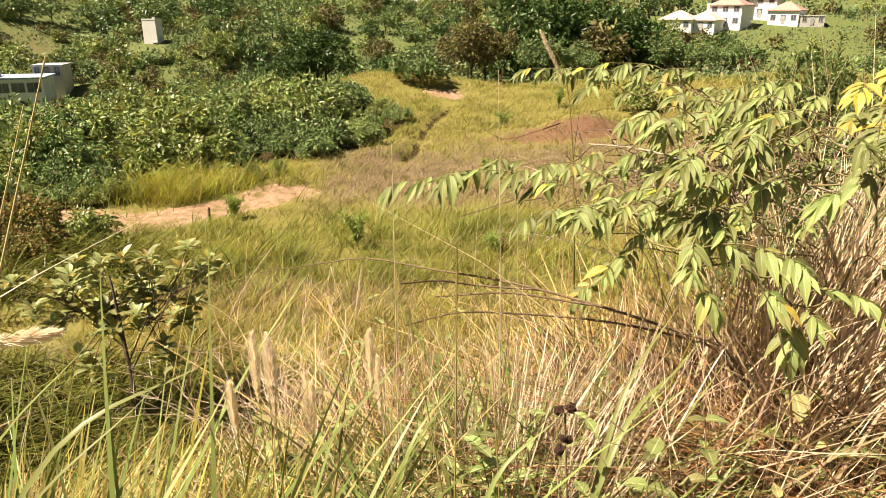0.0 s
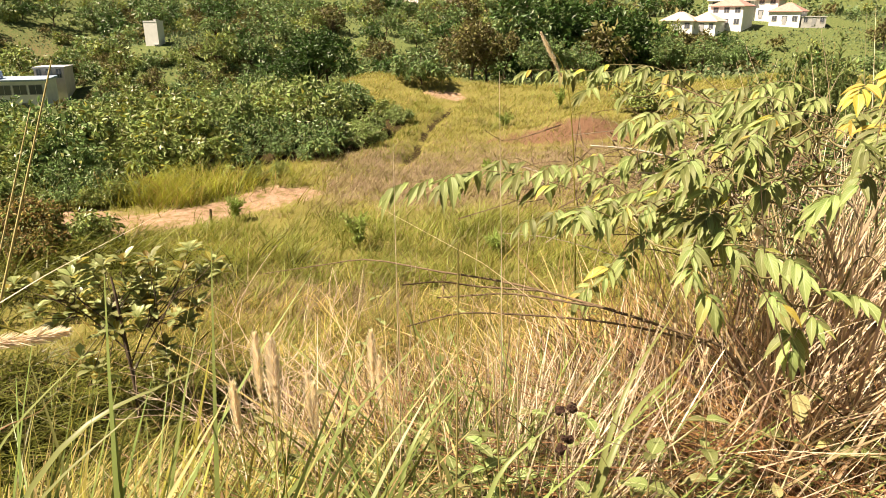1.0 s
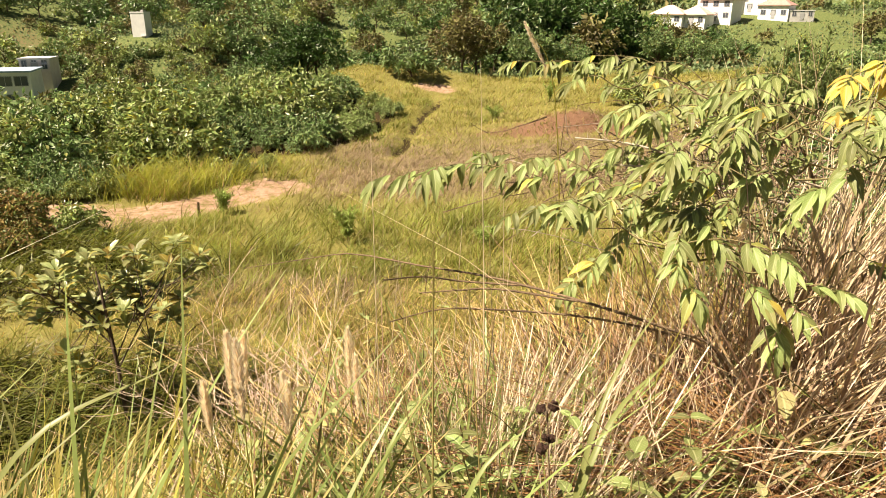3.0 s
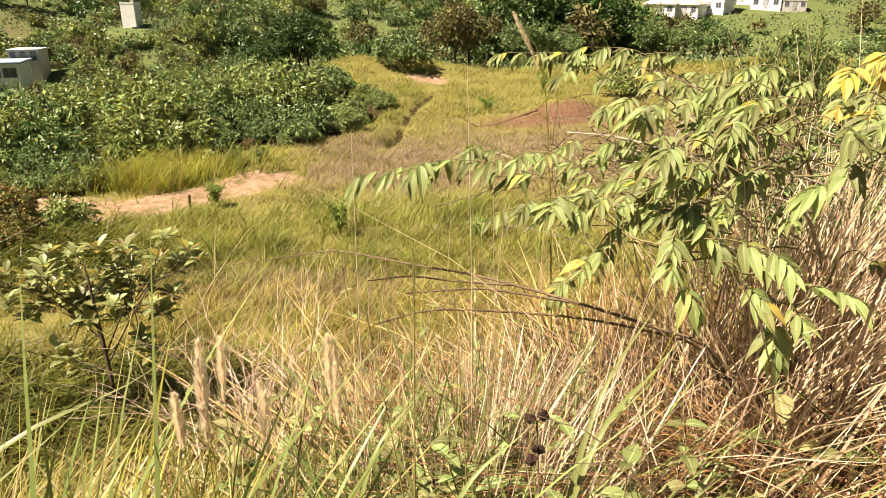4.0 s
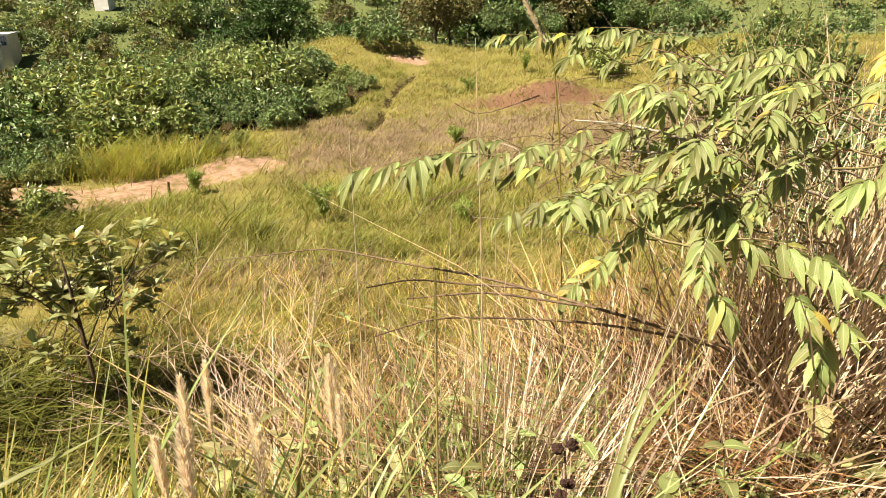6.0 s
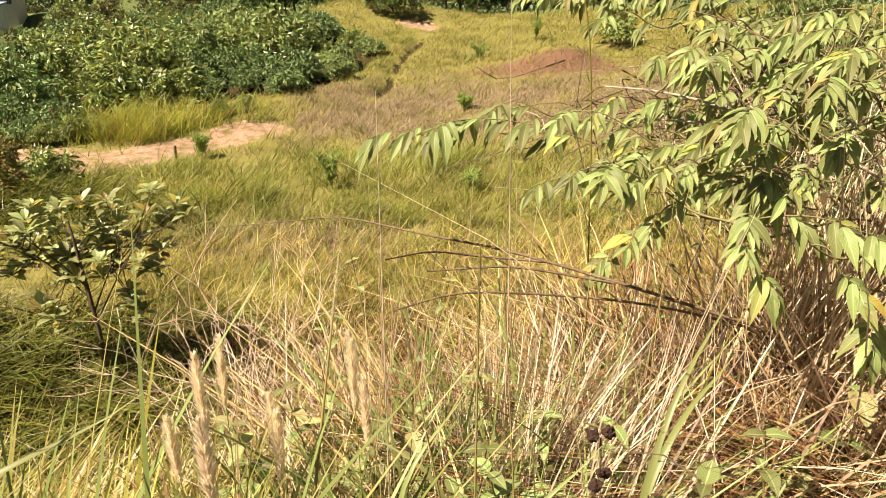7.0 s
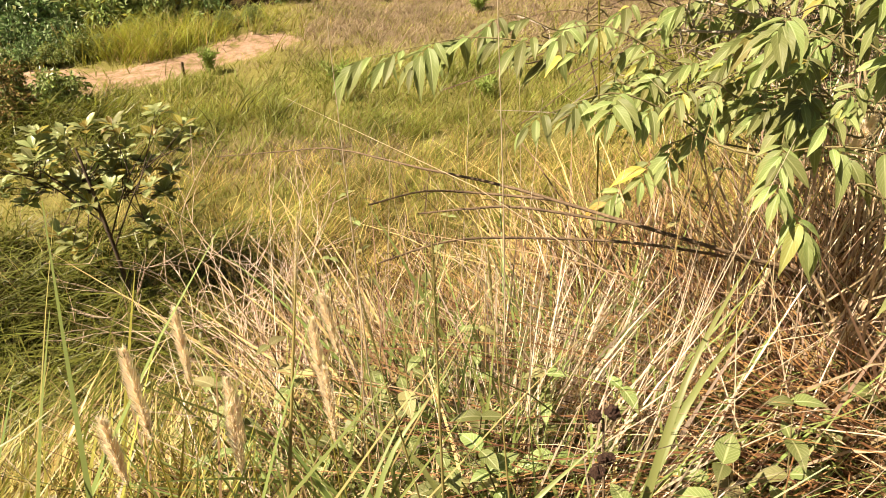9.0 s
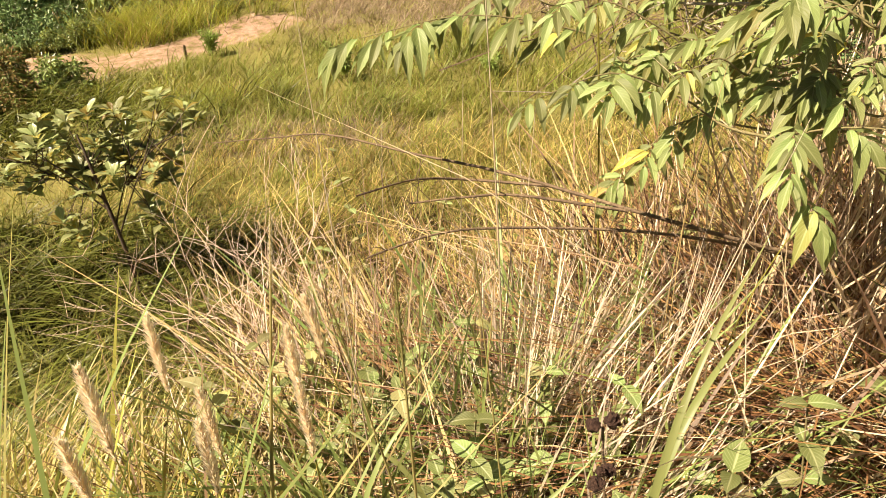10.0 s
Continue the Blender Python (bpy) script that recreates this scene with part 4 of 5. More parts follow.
sward("standing_straw", PALE_STRAW, 114, 300, (0.30, 1.35), (1.25, 1.8), (0.5, 0.9), (0.004, 0.008), (0.10, 0.0), 0.2, (0.0, 0.35), "slender straw stalks standing before the shrub", 5, None, 0.0, 6, 0.9)
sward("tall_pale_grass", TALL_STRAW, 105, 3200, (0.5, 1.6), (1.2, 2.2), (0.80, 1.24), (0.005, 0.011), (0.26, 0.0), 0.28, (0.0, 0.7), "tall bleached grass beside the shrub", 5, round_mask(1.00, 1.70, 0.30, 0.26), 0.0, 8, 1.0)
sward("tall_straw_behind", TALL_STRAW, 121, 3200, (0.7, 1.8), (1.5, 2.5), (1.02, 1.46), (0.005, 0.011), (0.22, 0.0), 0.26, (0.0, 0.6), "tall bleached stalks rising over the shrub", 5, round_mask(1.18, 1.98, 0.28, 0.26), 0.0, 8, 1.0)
sward("broad_straw", PALE_STRAW, 116, 900, (-0.40, 0.6), (1.15, 2.1), (0.30, 0.72), (0.005, 0.011), (0.12, 0.0), 0.55, (0.2, 1.6), "broad bleached grass blades bent over in the tangle", 6, None, 0.0, 6, 1.2)
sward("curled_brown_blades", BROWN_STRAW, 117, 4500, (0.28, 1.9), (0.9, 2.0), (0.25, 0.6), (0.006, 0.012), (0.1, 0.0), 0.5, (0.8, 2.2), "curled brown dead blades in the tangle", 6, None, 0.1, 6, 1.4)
# Extra brown blades darken this corner to stand for the shrub's shade.
sward("dark_tangle", BROWN_STRAW, 122, 2400, (0.60, 1.35), (1.22, 1.70), (0.3, 0.66), (0.005, 0.012), (0.0, 0.0), 0.5, (0.7, 2.2), "dark brown curled grass added to deepen the shrub's shade", 6, None, 0.15, 6, 1.4)
sward("soft_blades", PALE_BLADE, 118, 520, (-0.38, 0.45), (1.05, 1.95), (0.30, 0.60), (0.008, 0.018), (0.10, 0.0), 0.6, (0.3, 1.5), "soft pale green blades bent over in the straw", 6, None, 0.0, 5, 1.3)
sward("rosy_grass", ROSY_STRAW, 112, 600, (-0.46, -0.08), (1.15, 2.3), (0.45, 0.85), (0.004, 0.010), (0.10, 0.0), 0.28, (0.0, 0.7), "rosy dry grass stalks on the bank")
sward("reddish_grass", BROWN_STRAW, 106, 1500, (-0.55, 0.1), (1.3, 3.0), (0.4, 0.8), (0.0025, 0.005), (-0.05, 0.0), 0.35, (0.0, 0.7), "reddish dry grass at the bank's edge")
sward("bright_grass", GOLDEN_BLADE, 107, 6000, (-1.5, -0.25), (0.95, 1.85), (0.26, 0.55), (0.008, 0.017), (0.12, 0.06), 0.3, (0.1, 1.2), "sunlit yellow-green grass on the front of the bank", 6, lambda x, y: np.clip(1.05 - smooth((x + 0.45) / 0.4), 0.05, 1) * holes(6.0, 2.0, 0.3)(x, y))
sward("tall_green_blades", BRIGHT_BLADE, 115, 1000, (-1.35, -0.46), (0.95, 1.45), (0.42, 0.76), (0.013, 0.025), (0.04, 0.0), 0.20, (0.1, 0.8), "long yellow-green grass blades standing close by", 8, None, 0.0, 10, 1.2)
sward("near_blades", GREEN_BLADE, 119, 200, (-0.85, -0.40), (0.52, 0.9), (0.88, 1.16), (0.012, 0.024), (0.04, 0.06), 0.15, (0.05, 0.5), "long green blades standing close by on the bank", 8, None, 0.0, 5, 1.0)
sward("near_pale_blades", PALE_BLADE, 120, 200, (-0.85, -0.40), (0.52, 0.9), (0.85, 1.12), (0.008, 0.016), (0.06, 0.06), 0.18, (0.05, 0.6), "long pale blades standing close by on the bank", 8, None, 0.0, 5, 1.1)
sward("tall_bright_grass", PALE_BLADE, 111, 520, (-1.3, -0.44), (0.95, 1.4), (0.42, 0.76), (0.009, 0.018), (0.08, 0.0), 0.24, (0.1, 0.8), "long sunlit grass blades standing close by", 8, None, 0.0, 12, 1.3)
sward("green_blade_grass", GREEN_BLADE, 108, 1500, (-0.3, 0.42), (0.95, 1.8), (0.42, 0.76), (0.009, 0.020), (0.12, 0.0), 0.34, (0.1, 0.9), "green grass blades among the straw", 5, None, 0.0, 9, 1.1)
sward("slope_grass", SLOPE_SHADED, 109, 2600, (-4.2, -0.2), (2.8, 5.6), (0.3, 0.6), (0.012, 0.026), (0.35, -0.05), 0.42, (0.9, 2.0), "green grass lying over on the steep slope, darkened at its roots for shade", 5, lambda x, y: np.clip(0.1 + 0.9 * smooth((-x - 0.5) / 0.8), 0, 1) * holes(4.0, 0.0, 0.3)(x, y), 0.0, 50, 0.35)
sward("slope_straw", OLIVE, 110, 5000, (-0.9, 4.5), (2.4, 6.5), (0.3, 0.75), (0.004, 0.008), (0.1, 0.05), 0.4, (0.2, 1.2), "dry olive grass on the steep slope", 3, holes(4.0, 1.0, 0.25))


# ---- leaves as single pieces ----
def leaf_mesh(name, mat, shape=0.42, droop=0.35, fold=0.22, wide=0.36, nx=9):
    """A leaf one metre long along +x: pointed, folded along its midrib and bowed downwards."""
    t = np.linspace(0, 1, nx + 1)
    power = math.log(0.5) / math.log(shape)
    half = wide * 0.5 * np.clip(np.sin(np.pi * t ** power) ** 0.85 * (1 - 0.35 * np.clip((t - 0.7) / 0.3, 0, 1)), 0.02, 1)
    z = -droop * t ** 1.8
    x = t - 0.12 * droop * t ** 2
    wave = 0.012 * np.sin(t * 17)
    cuts = (-1, -0.5, 0, 0.5, 1)
    rows = [np.stack([x, s * half, z + abs(s) * fold * half * 1.6 + wave * abs(s) * s], 1) for s in cuts]
    verts = np.concatenate(rows)
    m = nx + 1
    quads = [(r * m + k, (r + 1) * m + k, (r + 1) * m + k + 1, r * m + k + 1) for r in range(4) for k in range(nx)]
    return mesh_np(name, verts, quads, mat, np.tile(t, 5), True, [("across", np.repeat(np.abs(cuts), m))])


SPRAY = [leaf_mesh("leaf", SPRAY_LEAF, 0.42, d, 0.3, w) for d, w in ((0.35, 0.29), (0.6, 0.33), (0.2, 0.26), (0.85, 0.33))]
YELLOWED = leaf_mesh("leaf", YELLOW_LEAF, 0.42, 0.35, 0.3, 0.38)
ROSETTE = [leaf_mesh("leaf", ROSETTE_LEAF, 0.66, d, 0.2, 0.46) for d in (0.15, 0.4)]
OVATE = [leaf_mesh("leaf", HERB_LEAF, 0.36, d, 0.15, 0.55) for d in (0.2, 0.5)]


def set_leaf(mesh, parent, at, way, up, size, label=""):
    """One leaf on its twig: at the point at, along way, its upper face towards up."""
    x = Vector(way).normalized()
    z = (Vector(up) - Vector(up).dot(x) * x)
    z = z.normalized() if z.length > 1e-4 else Vector((0, 0, 1))
    y = z.cross(x)
    ob = new("leaf", mesh)
    ob.parent = parent
    ob.matrix_basis = Matrix.Translation(at) @ Matrix((x, y, z)).transposed().to_4x4() @ Matrix.Diagonal((size, size, size, 1))
    return tagged(ob, label)


def stem_part(name, path, r0, r1, mat, parent, n=10, sides=6, label=""):
    p = curve_through(path, n)
    v, q, a = tube(p, np.linspace(r0, r1, n), sides)
    return part(name, mesh_np(name, v, q, mat, a, True), parent, label), p


# shrub with two-ranked hanging leaves: the start, the tip and the leaves of each spray, by branch
LEFT_SPRAYS = [((0.39, 2.04, 0.94), (-0.1, 2.12, 0.94), 13), ((0.34, 2.25, 0.95), (0.13, 2.27, 0.94), 7), ((0.49, 1.74, 0.91), (0.24, 1.74, 0.93), 10), ((0.51, 1.91, 0.97), (0.25, 1.97, 1.01), 9), ((0.6, 2.02, 0.85), (0.42, 2.07, 0.84), 7)]
TOP_SPRAYS = [((0.96, 2.52, 1.14), (0.34, 2.7, 1.24), 14), ((0.92, 2.43, 1.16), (0.6, 2.55, 1.27), 9), ((0.98, 2.41, 1.16), (0.77, 2.5, 1.25), 8), ((1.0, 1.86, 1.14), (0.83, 1.95, 1.21), 8), ((0.96, 1.76, 1.14), (0.83, 1.83, 1.17), 7), ((0.86, 1.92, 1.12), (0.65, 2.01, 1.14), 9), ((1.14, 2.02, 1.18), (0.92, 2.13, 1.23), 8), ((1.22, 1.75, 1.26), (1.02, 1.69, 1.28), 7), ((0.99, 1.63, 1.14), (1.06, 1.59, 1.2), 7), ((1.1, 2.3, 1.14), (0.9, 2.38, 1.18), 8), ((1.36, 1.95, 1.12), (1.2, 1.98, 1.17), 7), ((1.3, 1.8, 1.02), (1.18, 1.84, 1.07), 6)]
FRONT_SPRAYS = [((0.65, 1.63, 0.885), (0.80, 1.51, 0.905), 8), ((0.60, 1.63, 0.88), (0.64, 1.56, 0.80), 7), ((0.69, 1.49, 0.89), (0.73, 1.45, 0.85), 6), ((0.79, 1.50, 0.86), (0.83, 1.45, 0.80), 7), ((0.85, 1.50, 0.80), (0.95, 1.49, 0.82), 7), ((0.98, 1.5, 1.05), (0.92, 1.54, 1.05), 6), ((0.84, 1.52, 0.78), (0.80, 1.44, 0.76), 6), ((0.98, 1.54, 0.88), (1.03, 1.52, 0.88), 6)]
MIDDLE_SPRAYS = [((0.81, 1.74, 0.94), (0.62, 1.83, 0.99), 8), ((0.77, 1.63, 0.91), (0.64, 1.7, 0.94), 8), ((0.73, 1.83, 0.94), (0.5, 1.9, 0.94), 9), ((0.62, 1.93, 0.78), (0.46, 1.93, 0.67), 7), ((0.77, 2.15, 0.95), (0.52, 2.22, 0.95), 9), ((0.8, 2.05, 1.02), (0.62, 2.12, 1.03), 8), ((0.95, 1.95, 0.98), (0.8, 1.9, 1.0), 8), ((0.88, 1.75, 0.88), (0.75, 1.74, 0.89), 7)]


def spray_lines():
    """Each spray bows up between its start and its tip."""
    lines = []
    for sprays, hub in ((LEFT_SPRAYS, 0), (MIDDLE_SPRAYS, 0), (TOP_SPRAYS, 1), (FRONT_SPRAYS, 2)):
        for start, tip, count in sprays:
            mid = (Vector(start) + Vector(tip)) / 2 + Vector((0, 0, 0.045 if hub < 2 else 0.02))
            lines.append(([start, tuple(mid), tip], hub, count))
    return lines


SPRAYS = spray_lines()
HUBS = [(0.72, 1.92, 0.84), (1.16, 2.22, 1.08), (0.86, 1.66, 0.72), (0.50, 1.98, 0.88), (0.98, 1.80, 1.06), (0.80, 2.55, 1.16), (0.96, 1.56, 0.78), (0.62, 1.62, 0.84)]


def leafy_shrub():
    rng = np.random.default_rng(61)
    root = Vector((1.62, 2.30, float(terrain(1.62, 2.30))))
    top = empty("leafy_shrub", root)
    joints = []
    for k, hub in enumerate(HUBS):
        h = Vector(hub) - root
        foot = Vector((0.10 * math.cos(k * 2.4), 0.08 * math.sin(k * 2.4), -0.08))
        rise = Vector((h.x * 0.36, h.y * 0.36, h.z * 0.78))
        _, p = stem_part("limb", [tuple(foot), tuple(rise), tuple(h)], 0.006, 0.0025, GREEN_BARK, top, 16)
        joints += [Vector(q) for q in p[9:]]
    def hand(twig, at, flow, count, size, yellow=False):
        """A short leafy tip: leaves in two ranks close together, spreading and hanging."""
        flow = flow.normalized()
        reach = size * 0.95
        side = flow.cross(Vector((0, 0, 1))).normalized()
        hang = rng.uniform(0.05, 0.5)
        for j in range(count):
            f = (j + 0.4) / count
            spot = at + flow * (reach * f) - Vector((0, 0, reach * 0.45 * f * f))
            s = side * (1 if j % 2 else -1)
            spread = 1.05 - 0.75 * f + rng.normal(scale=0.1)
            way = flow * (0.35 + 0.6 * f) + s * spread - Vector((0, 0, hang * (0.5 + 0.9 * f) + rng.normal(scale=0.1)))
            up = Vector((-0.15, -0.3, 1)) + s * 0.25 + Vector(rng.normal(scale=0.2, size=3))
            sick = yellow or rng.random() < 0.02
            set_leaf(YELLOWED if sick else SPRAY[rng.integers(4)], twig, spot, way, up, size * rng.uniform(0.8, 1.15) * (0.8 + 0.4 * math.sin(math.pi * f)), "yellowed leaf" if sick else "")

    more = []
    for line, hub, count in SPRAYS * 6:
        if line[-1][0] < 0.30 or line[0][2] < 0.80:
            continue
        mid = Vector(line[1]) + Vector(rng.normal(scale=(0.15, 0.15, 0.06), size=3))
        if mid.z < 0.86 or mid.y < 1.66 and mid.z < 1.08 or mid.x > 0.95 and mid.z < 1.06 or mid.z > 1.21 or mid.x < 0.42 + 0.35 * max(2.0 - mid.y, 0):
            continue
        turn = rng.normal(scale=0.8)
        reach = rng.uniform(0.04, 0.08)
        flow = Vector((-math.cos(turn), math.sin(turn) - 0.25, 0)).normalized()
        more.append(([tuple(mid - flow * reach - Vector((0, 0, 0.02))), tuple(mid + Vector((0, 0, 0.012))), tuple(mid + flow * reach)], 9, 7))
    for line, hub, count in sorted(SPRAYS + more, key=lambda s: (Vector(s[0][0]) - Vector((0.95, 2.0, 0.9))).length):
        pts = [Vector(p) - root for p in line]
        near = min((j for j in joints), key=lambda j: (j - pts[0]).length + (0.3 if j.z > pts[0].z + 0.02 else 0))
        sag = (near + pts[0]) / 2 + Vector((0, 0, -0.015))
        twig, p = stem_part("twig", [tuple(near), tuple(sag)] + [tuple(v) for v in pts], 0.003, 0.0011, GREEN_BARK, top, 18, 5)
        joints += [Vector(q) for q in p[5:12]]
        n = len(p)
        first = int(np.argmin([(Vector(q) - pts[0]).length for q in p]))
        length = sum((Vector(p[k + 1]) - Vector(p[k])).length for k in range(first, n - 1))
        far = line[-1][0] < 0.15 or line[0][1] > 2.4
        yellow = hub == 1 and line[0][0] == 1.22
        ahead = Vector(p[-1] - p[-3])
        ahead.z = -0.1 * ahead.length
        tufts = 1 if hub == 9 else max(1, round(length / 0.07))
        for j in range(tufts):
            f = (n - 1.001) - (n - 1 - first) * j / tufts
            k = int(f)
            at = Vector(p[k] + (p[k + 1] - p[k]) * (f - k))
            turn = 0.0 if j == 0 else rng.choice((-1, 1)) * rng.uniform(0.3, 0.9)
            flow = Matrix.Rotation(turn, 3, "Z") @ ahead.normalized() + Vector((-0.1, -0.55 if not far else -0.15, 0))
            hand(twig, at, flow, int(rng.integers(6, 10)), rng.uniform(0.046, 0.066) * (1.08 if hub == 2 else 1.25 if line[-1][0] < 0.15 else 0.95 if far else 1.0), yellow)
    return tagged(top, "green shrub with hanging two-ranked leaves over dry grass", "shrub")


leafy_shrub()


def rosette_shrub():
    """Small tree with leaves in rosettes at its twig ends, on the grass below the bank."""
    rng = np.random.default_rng(71)
    bx, by = -4.25, 8.25
    root = Vector((bx, by, float(terrain(bx, by))))
    top = empty("rosette_shrub", root)
    fork = Vector((-4.42, 8.5, -2.25)) - root
    trunk, _ = stem_part("trunk", [(0, 0, -0.1), fork * 0.5 + Vector((0.03, 0, 0)), fork, fork + Vector((-0.08, 0.1, 0.35))], 0.035, 0.012, BARK, top, 12, 7)
    ends = [(-4.75, 8.9, -1.85), (-4.45, 8.9, -1.78), (-4.15, 9.1, -1.95), (-3.75, 9.2, -2.05), (-3.5, 9.3, -2.12), (-5.55, 8.5, -2.35), (-5.3, 8.7, -2.12), (-5.05, 8.6, -2.42), (-3.72, 9.5, -1.85),
            (-4.35, 8.7, -2.15), (-4.6, 8.6, -2.4), (-4.1, 8.8, -2.42), (-5.0, 8.4, -3.05), (-3.95, 8.7, -3.0), (-3.85, 9.0, -2.35), (-5.75, 8.9, -2.15), (-4.3, 9.3, -1.95), (-3.55, 9.0, -2.5), (-4.95, 9.0, -2.0)]
    ends += [(-3.86, 8.5, -3.05), (-3.75, 8.55, -3.2), (-4.65, 8.3, -3.25), (-4.8, 8.3, -3.15), (-5.63, 8.6, -2.5), (-5.9, 8.7, -2.05), (-3.1, 8.9, -1.95), (-3.25, 9.0, -1.85), (-3.65, 9.2, -1.72), (-6.1, 8.8, -2.2)]
    while len(ends) < 66:
        q = rng.normal(size=3)
        q *= rng.uniform(0.25, 1.05) / np.linalg.norm(q)
        ends.append((-4.6 + 1.3 * q[0], 8.9 + 0.55 * q[1], -2.4 + 0.72 * q[2] + 0.12 * (q[0] > 0.3)))
    bows = []
    for a in range(5):
        tip = fork + Vector((math.cos(a * 0.95) * rng.uniform(0.5, 0.95), math.sin(a * 0.95) * 0.3, rng.uniform(-0.1, 0.45)))
        start = fork * (0.55 + 0.06 * a)
        stem_part("limb", [tuple(start), tuple((start + tip) / 2 + Vector((0, 0, 0.05))), tuple(tip)], 0.012, 0.006, BARK, top, 7, 5)
        bows.append((start, tip))
    for e in ends:
        c = Vector(e) - root
        start, tip = min(bows, key=lambda b: (b[1] - c).length)
        s = start + (tip - start) * rng.uniform(0.6, 1.0)
        twig, p = stem_part("twig", [tuple(s), tuple((s + c) / 2 + Vector((0, 0, -0.03))), tuple(c)], 0.008, 0.004, BARK, top, 7, 5)
        a0 = rng.uniform(0, 6.28)
        for j in range(10):
            a = a0 + 2.4 * j
            rise = 1.5 - 0.15 * j
            way = Vector((math.cos(a), math.sin(a), rise + rng.normal(scale=0.15)))
            set_leaf(ROSETTE[rng.integers(2)], twig, c, way, (0, 0, 1), rng.uniform(0.16, 0.27))
    return tagged(top, "small tree with glossy leaves in rosettes on the grass", "shrub")


rosette_shrub()


# slender trees beyond the shrub
def slender_tree(x, y, top_z, seed):
    """Upright shoots, each a spike of small leaves pointing up and out."""
    rng = np.random.default_rng(seed)
    ground = float(terrain(x, y))
    h = top_z - ground
    top = empty("slender_tree", (x, y, ground))
    stems, leaves = [tube(curve_through([(0, 0, -0.2), (0.05, 0, h * 0.3), (0, 0, h * 0.72)], 8), np.linspace(0.045, 0.02, 8), 7)], []
    for k in range(26):
        a = 2.4 * k + rng.uniform(-0.4, 0.4)
        out = 0.38 * math.sqrt((k + 0.5) / 26)
        tip = np.array([math.cos(a) * out, math.sin(a) * out, h - 1.1 * out - rng.uniform(0, 0.5) * (k > 0)])
        foot = np.array([tip[0] * 0.1, tip[1] * 0.1, h * 0.72 - rng.uniform(0, 0.9)])
        line = curve_through([foot, foot * 0.45 + tip * (0.65, 0.65, 0.55), tip], 14)
        stems.append(tube(line, np.linspace(0.010, 0.003, 14), 5))
        n = 90
        t = rng.random(n) ** 0.7
        f = 3 + t * 9.9
        i = f.astype(int)
        at = line[i] + (line[np.minimum(i + 1, 13)] - line[i]) * (f - i)[:, None]
        way = rng.normal(scale=0.75, size=(n, 3)) + np.stack([np.zeros(n), np.zeros(n), 0.35 + 0.9 * t], 1)
        ln = rng.uniform(0.06, 0.12, n)
        leaves.append(leaf_cloud(rng, at, way, ln, ln * 0.30))
    v, q, a = merge(stems)
    part("trunk", mesh_np("trunk", v, q, GREEN_BARK, a, True), top)
    v, q, a = merge(leaves)
    part("crown", mesh_np("crown", v, q, LIGHT_LEAF, a), top)
    return tagged(top, "slender light green tree with upright leafy shoots", "tree", group="slender trees below the bank")


for k, (x, y, z) in enumerate(((4.60, 9.7, 0.95), (5.03, 9.8, 1.13), (5.48, 9.9, 1.22), (5.86, 9.6, 0.85), (5.25, 9.3, 0.72), (4.30, 9.9, 0.62), (5.65, 10.2, 1.0))):
    slender_tree(x, y, z, 300 + k)
_rng = np.random.default_rng(81)
mid_bush = tree_proto(_rng, "bush", 1.5, 0.9, 0.075, 700, 7, TREE_LEAF, "dark leafy bush on the slope behind dry twigs", "bush", 0.15, 8, 1.4)
for x, y, s in ((2.75, 4.3, 0.72), (2.4, 3.7, 0.6), (2.7, 4.4, 0.6), (2.4, 3.6, 0.55), (2.0, 3.2, 0.42)):
    put(mid_bush, x, y, s, x * 5)


# fluffy weed and low plants on the clearing
def soft_weed(x, y, h, r, seed, label):
    rng = np.random.default_rng(seed)
    top = empty("weed", (x, y, float(terrain(x, y))))
    pieces, leaves = [], []
    for k in range(9):
        a = rng.uniform(0, 6.28)
        e = np.array([math.cos(a) * r * rng.uniform(0.2, 1), math.sin(a) * r * rng.uniform(0.2, 1), h * rng.uniform(0.7, 1)])
        line = curve_through([(0, 0, -0.03), e * (0.35, 0.35, 0.6), e], 8)
        pieces.append(tube(line, np.linspace(0.008, 0.002, 8), 5))
        at = np.repeat(line[2:], 12, 0) + rng.normal(scale=0.02, size=(72, 3))
        way = rng.normal(size=(72, 3)) + (0, 0, 0.5)
        ln = rng.uniform(0.08, 0.2, 72)
        leaves.append(leaf_cloud(rng, at, way, ln, ln * 0.25))
    v, q, a = merge(pieces)
    part("stem", mesh_np("stem", v, q, GREEN_BARK, a, True), top)
    v, q, a = merge(leaves)
    part("foliage", mesh_np("foliage", v, q, SOFT_WEED, a), top)
    return tagged(top, label, "weed", group="weeds on the clearing")


soft_weed(-2.3, 17.6, 1.05, 0.5, 1, "feathery green weed standing in the grass")
soft_weed(1.4, 17.2, 0.5, 0.4, 3, "leafy weed in the grass")
soft_weed(6.2, 37.0, 1.0, 0.45, 4, "small sapling on the clearing")
soft_weed(-6.7, 21.0, 0.75, 0.38, 5, "thin weed at the track's edge")
soft_weed(3.0, 33.5, 0.6, 0.5, 6, "low weed on the clearing")
soft_weed(1.8, 26.0, 0.5, 0.45, 7, "low weed on the dry grass")
_post = empty("stump", (-7.35, 20.6, float(terrain(-7.35, 20.6))))
stem_part("stem", [(0, 0, -0.1), (0.01, 0, 0.2), (0.03, 0, 0.42)], 0.055, 0.04, DEAD_TWIG, _post, 6, 8)
tagged(_post, "short dark wooden stump beside the track", "stump")


